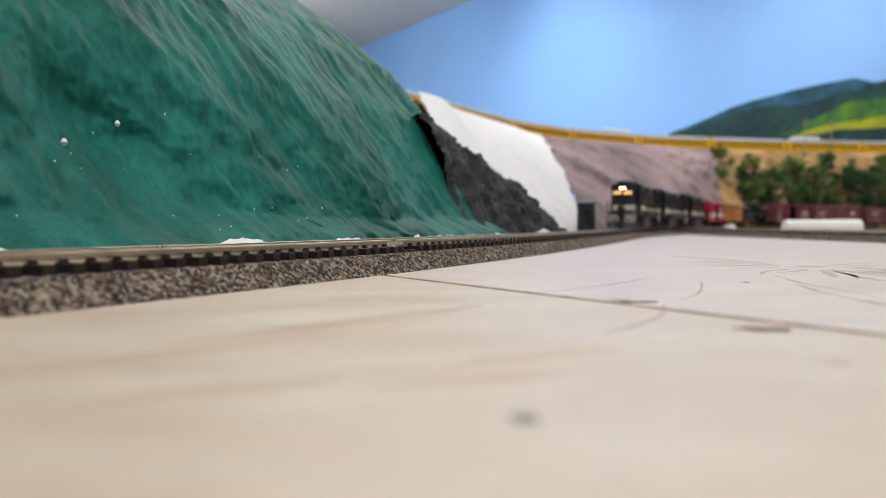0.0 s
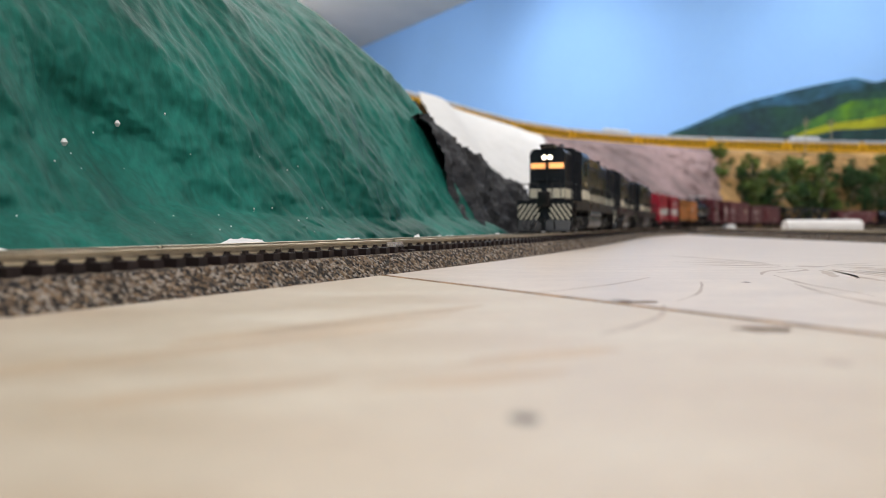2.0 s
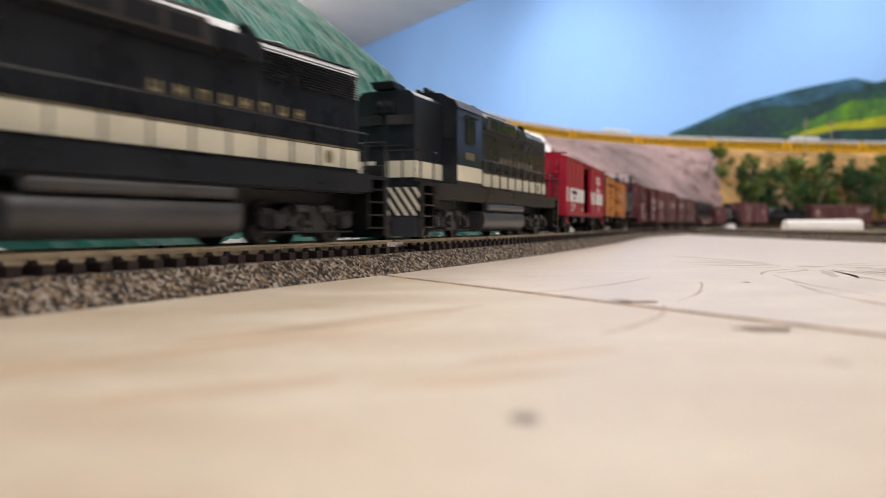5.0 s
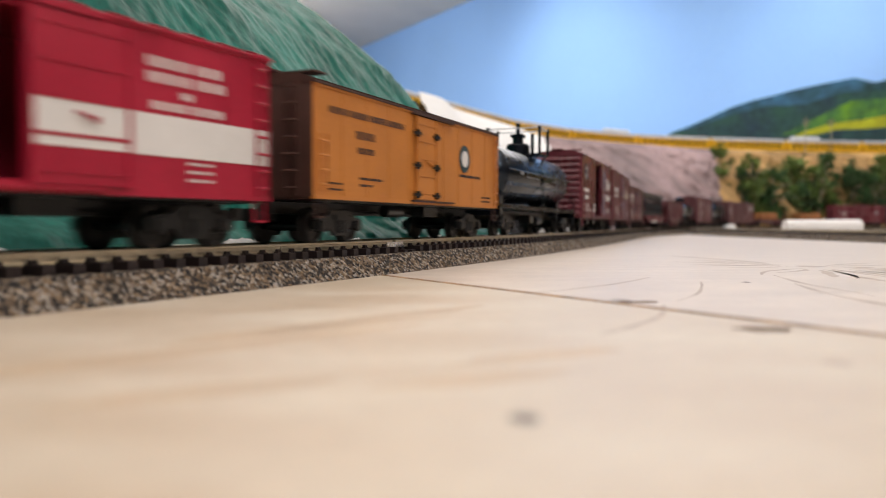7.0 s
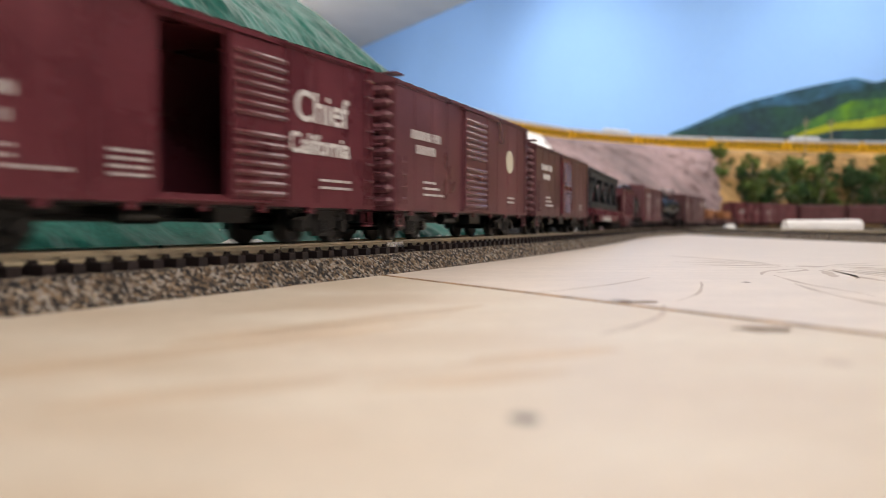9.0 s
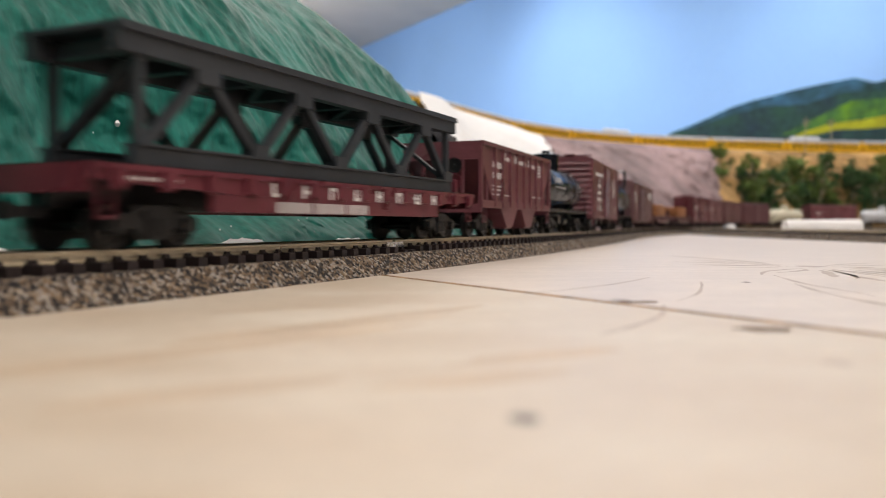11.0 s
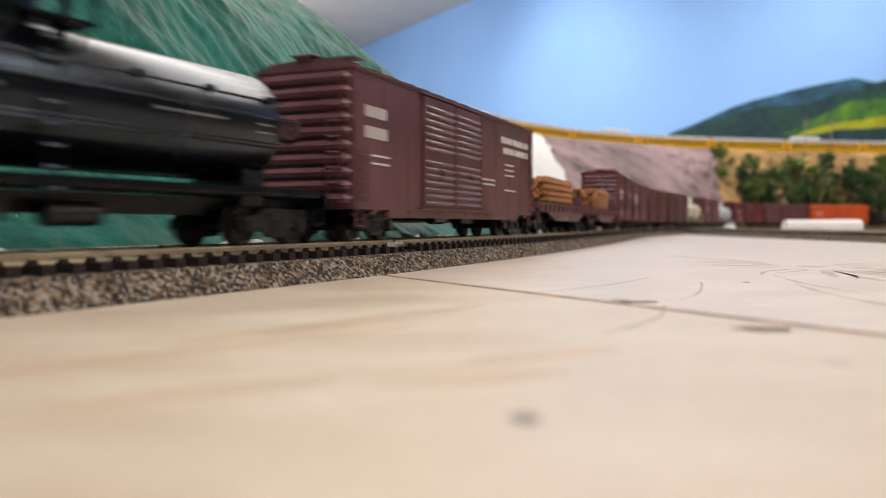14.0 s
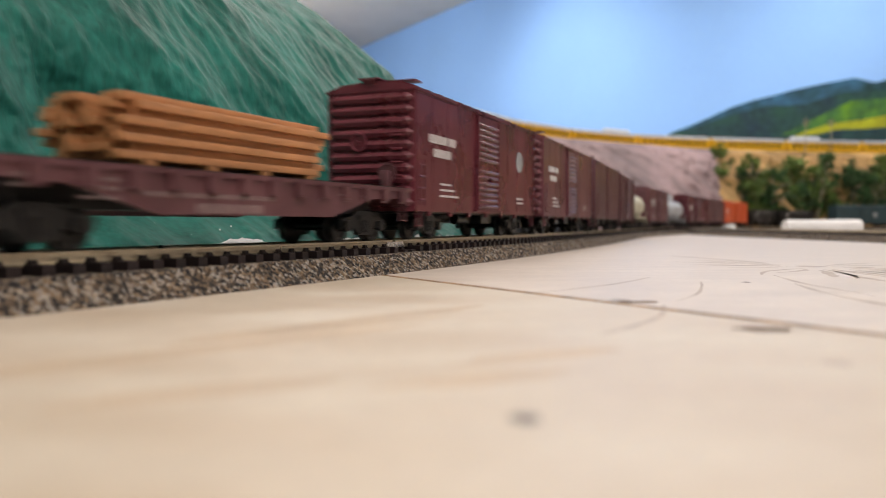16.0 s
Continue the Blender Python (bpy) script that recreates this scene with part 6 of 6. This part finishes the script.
# ---- shrubs and trees on the tan bank ----
def clump(m, c, r, rng):
    """An uneven knot of foliage flakes round a centre."""
    for _ in range(30):
        d = Vector((rng.gauss(0, 1), rng.gauss(0, 1), rng.gauss(0, 0.8))).normalized()
        p = Vector(c) + d * r * rng.uniform(0.35, 1.05)
        s = r * rng.uniform(0.22, 0.42)
        a = [Vector((rng.uniform(-1, 1), rng.uniform(-1, 1), rng.uniform(-1, 1))).normalized() * s for _ in range(4)]
        m.add([p + a[0], p + a[1], p + a[2], p + a[3]], [(0, 1, 2), (0, 2, 3), (0, 3, 1), (1, 3, 2)])


def shrub(x, y, z, height, width, material, seed, label):
    rng = random.Random(seed)
    tree = thing("tree", label, "tree", "foam trees and shrubs on the bank")
    m = Mesh().turned([(-4, height * 0.035), (height * 0.5, height * 0.02), (height * 0.85, height * 0.008)], (0, 0, 0), "z", 7)
    for k in range(6):
        a = rng.uniform(0, 6.28)
        z0 = height * rng.uniform(0.25, 0.6)
        m.rod((0, 0, z0), (math.cos(a) * width * 0.35, math.sin(a) * width * 0.35, z0 + height * 0.18), height * 0.008, 5)
    part("trunk", m, M_TRUNK, tree)
    m = Mesh()
    for k in range(24):
        f = rng.uniform(0.12, 0.95)
        a = rng.uniform(0, 6.28)
        w = width * 0.5 * math.sin(math.pi * min(1, f * 0.85 + 0.12)) * rng.uniform(0.3, 1.0)
        clump(m, (math.cos(a) * w, math.sin(a) * w, height * f), width * rng.uniform(0.13, 0.24), rng)
    part("crown", m, material, tree)
    tree.matrix_basis = pose(x, y, z, 0, 0, rng.uniform(0, 360))
    return tree


rng = random.Random(11)
LEAVES = (M_LEAF, M_LEAF2, M_LEAF, M_LEAF3)
NAMES = ("olive green foam tree on the bank", "dark green foam tree on the bank", "mossy green foam shrub on the bank", "yellow-green foam shrub on the bank")
for k in range(58):
    s = 2.0 + 0.0125 * k
    gap = 2.10 < s < 2.17 or 2.30 < s < 2.33
    lat = rng.choice((-0.065, -0.085, -0.11, -0.14))
    x, y, t = on_line(s, lat)
    hgt = rng.uniform(70, 130) if not gap else rng.uniform(40, 60)
    if k % 4 == 0 and not gap:
        hgt = rng.uniform(130, 175)
    i = rng.choice((0, 1, 1, 2, 1, 0)) if not gap else 3
    z = 0.22 * max(0.0, (-lat - 0.045) / 0.22) ** 0.9 * 0.9
    hgt = min(hgt, (0.212 - z * 0.8) * 1000)
    shrub(x, y, z * 0.8, hgt, hgt * rng.uniform(0.5, 0.75), LEAVES[i], 100 + k, NAMES[i])
lean = tagged(new("bare_tree"), "bare leaning pale tree trunk on the bank", "tree")
part("trunk", Mesh().turned([(0, 3.2), (70, 2.2), (130, 1.0)], (0, 0, 0), "z", 8), M_TRUNK, lean)
part("limb", Mesh().rod((0, 0, 70), (18, 4, 110), 0.9).rod((0, 0, 90), (-14, 2, 120), 0.7), M_TRUNK, lean)
lean.matrix_basis = pose(0.975, 2.07, 0.02, 0, 8, 0)

# ---- small things beside the track ----
roll = tagged(new("paper_roll"), "white paper roll lying on the plywood", "paper roll")
part("sheet", Mesh().turned([(-61, 7.4), (-61, 11.0), (61, 12.0), (61, 8.4), (58, 8.0), (-58, 7.0)], (0, 0, 0), "x", 28), M_ROLL, roll)
roll.matrix_basis = pose(0.600, 1.255, 0.0115, 0, 0, 4)
# Dark upright box of unknown use beside the track
dark_box = tagged(new("relay_cabinet"), "dark upright box beside the white slope", "cabinet")
part("box", Mesh().bevel_box(-9, 9, -9, 9, 0, 40, 0.8), M_LOCO, dark_box)
part("roof", Mesh().prism([(-10, 40), (10, 40), (0, 42.5)], -10, 10), M_LOCO, dark_box)
part("door", Mesh().box(-6, 6, 9, 9.4, 3, 36), M_LOCO, dark_box)
x, y, t = on_line(0.80, -0.036)
dark_box.matrix_basis = pose(x, y, 0.0, 0, 0, -math.degrees(t))


def plaster_lump(x, y, r, seed, label):
    rng = random.Random(seed)
    bm = bmesh.new()
    bmesh.ops.create_icosphere(bm, subdivisions=2, radius=1)
    m = Mesh()
    bm.verts.index_update()
    vs = []
    for v in bm.verts:
        k = 1 + 0.35 * noise.noise(v.co * 1.7 + Vector((seed, 0, 0)))
        vs.append((v.co.x * r * k * 1.2, v.co.y * r * k, max(-0.1, (v.co.z * 0.8 + 0.45) * r * k)))
    m.add(vs, [[v.index for v in f.verts] for f in bm.faces])
    bm.free()
    ob = tagged(new("plaster_lump", m.data("plaster_lump", M_PLASTER)), label, "plaster lump", "plaster lumps by the track")
    ob.matrix_basis = pose(x, y, 0, 0, 0, rng.uniform(0, 360))


for k, (s, lat, r) in enumerate(((0.52, -0.030, 8.5), (0.47, -0.028, 4), (0.60, -0.028, 5), (0.66, -0.029, 6), (0.74, -0.028, 5), (1.62, 0.034, 13), (1.52, 0.033, 6), (0.42, -0.030, 4), (0.36, -0.029, 4), (0.98, -0.03, 7), (1.12, -0.03, 6))):
    x, y, t = on_line(s, lat)
    plaster_lump(x, y, r, k + 1, "lump of white plaster beside the track")
# white paint flecks on the green hill
flecks = Mesh()
rng = random.Random(3)
for k in range(34):
    s, v = rng.uniform(-0.05, 0.2), rng.uniform(0.03, 0.25)
    p = Vector(hill_point(s, v))
    r = rng.uniform(0.00015, 0.0004)
    flecks.turned([(-r, r * 0.4), (0, r), (r, r * 0.4)], p, "z", 6)
for x, y, z, r in ((-0.1105, 0.2322, 0.0393, 0.0011), (-0.1072, 0.2622, 0.0485, 0.0010), (-0.0925, 0.265, 0.052, 0.0004)):
    flecks.turned([(-r, r * 0.4), (0, r), (r, r * 0.4)], Vector((x, y, z)), "z", 8)
tagged(new("plaster_flecks", flecks.data("plaster_flecks", M_PLASTER, 1.0)), "tiny white plaster flecks on the green hill", "flecks", "", "stuff")

# ---- ties: the nearest as pieces of the track, the rest joined ----
track = tagged(new("track_ties"), "dark brown plastic ties with moulded spikes", "", "", "structure")
TIE_P = 0.00655
tie_mesh = Mesh().box(-1.35, 1.35, -15, 15, -4.3, -2.2)
for sy in (-8.8, 8.8):
    tie_mesh.box(-1.0, 1.0, sy - 2.3, sy + 2.3, -2.25, -1.95)
    for o in (-1.55, 1.55):
        tie_mesh.box(-0.75, 0.75, sy + o - 0.45, sy + o + 0.45, -2.25, -1.3)
ME_TIE = tie_mesh.data("tie", M_TIE)
rng = random.Random(5)
far_ties = Mesh()
k0 = int(-0.12 / TIE_P)
for k in range(k0, int(4.8 / TIE_P)):
    s = 0.0044 + TIE_P * k + 0.0008
    x, y, t = on_line(s)
    p = pose(x + rng.uniform(-1, 1) * 0.00025, y, RAIL_Z - (0.0012 if abs(s - JOINT_S) < 0.005 else 0), 0, 0, -math.degrees(t) + 90 + rng.uniform(-0.6, 0.6))
    if k - k0 < 260:
        ob = part("tie", ME_TIE, None, track)
        ob.matrix_basis = p
    else:
        far_ties.add([p @ (Vector(v) * MM) for v in ((-1.35, -15, -4.3), (1.35, -15, -4.3), (1.35, 15, -4.3), (-1.35, 15, -4.3), (-1.35, -15, -2.2), (1.35, -15, -2.2), (1.35, 15, -2.2), (-1.35, 15, -2.2))],
                     [(0, 3, 2, 1), (4, 5, 6, 7), (0, 1, 5, 4), (1, 2, 6, 5), (2, 3, 7, 6), (3, 0, 4, 7)])
for i in range(0, len(SIDING) - 10):
    x, y, t = SIDING[i]
    p = pose(x, y, RAIL_Z, 0, 0, -math.degrees(t) + 90)
    far_ties.add([p @ (Vector(v) * MM) for v in ((-1.35, -15, -4.3), (1.35, -15, -4.3), (1.35, 15, -4.3), (-1.35, 15, -4.3), (-1.35, -15, -2.2), (1.35, -15, -2.2), (1.35, 15, -2.2), (-1.35, 15, -2.2))],
                 [(0, 3, 2, 1), (4, 5, 6, 7), (0, 1, 5, 4), (1, 2, 6, 5), (2, 3, 7, 6), (3, 0, 4, 7)])
tagged(part("far_ties", far_ties, M_TIE, track, "distant dark ties", 1.0), kind="stuff")



def motions():
    for ob, front, length, wheels in TRAIN:
        walk(ob, [(0.5 * i, car_pose(front, length, 0.5 * i)) for i in range(33)])
        for wheel, base, radius in wheels:
            t0, t1 = (front - 0.75) / SPEED, (front + length + 0.12) / SPEED
            f0, f1 = max(0, int(t0 * FPS)), min(480, int(t1 * FPS))
            if f1 - f0 < 10:
                continue
            times = sorted({0, *range(f0, f1 + 1), 480})
            walk(wheel, [(f / FPS, base @ Matrix.Rotation(SPEED * (min(max(f, f0), f1) - f0) / FPS / radius, 4, "Y")) for f in times])


motions()
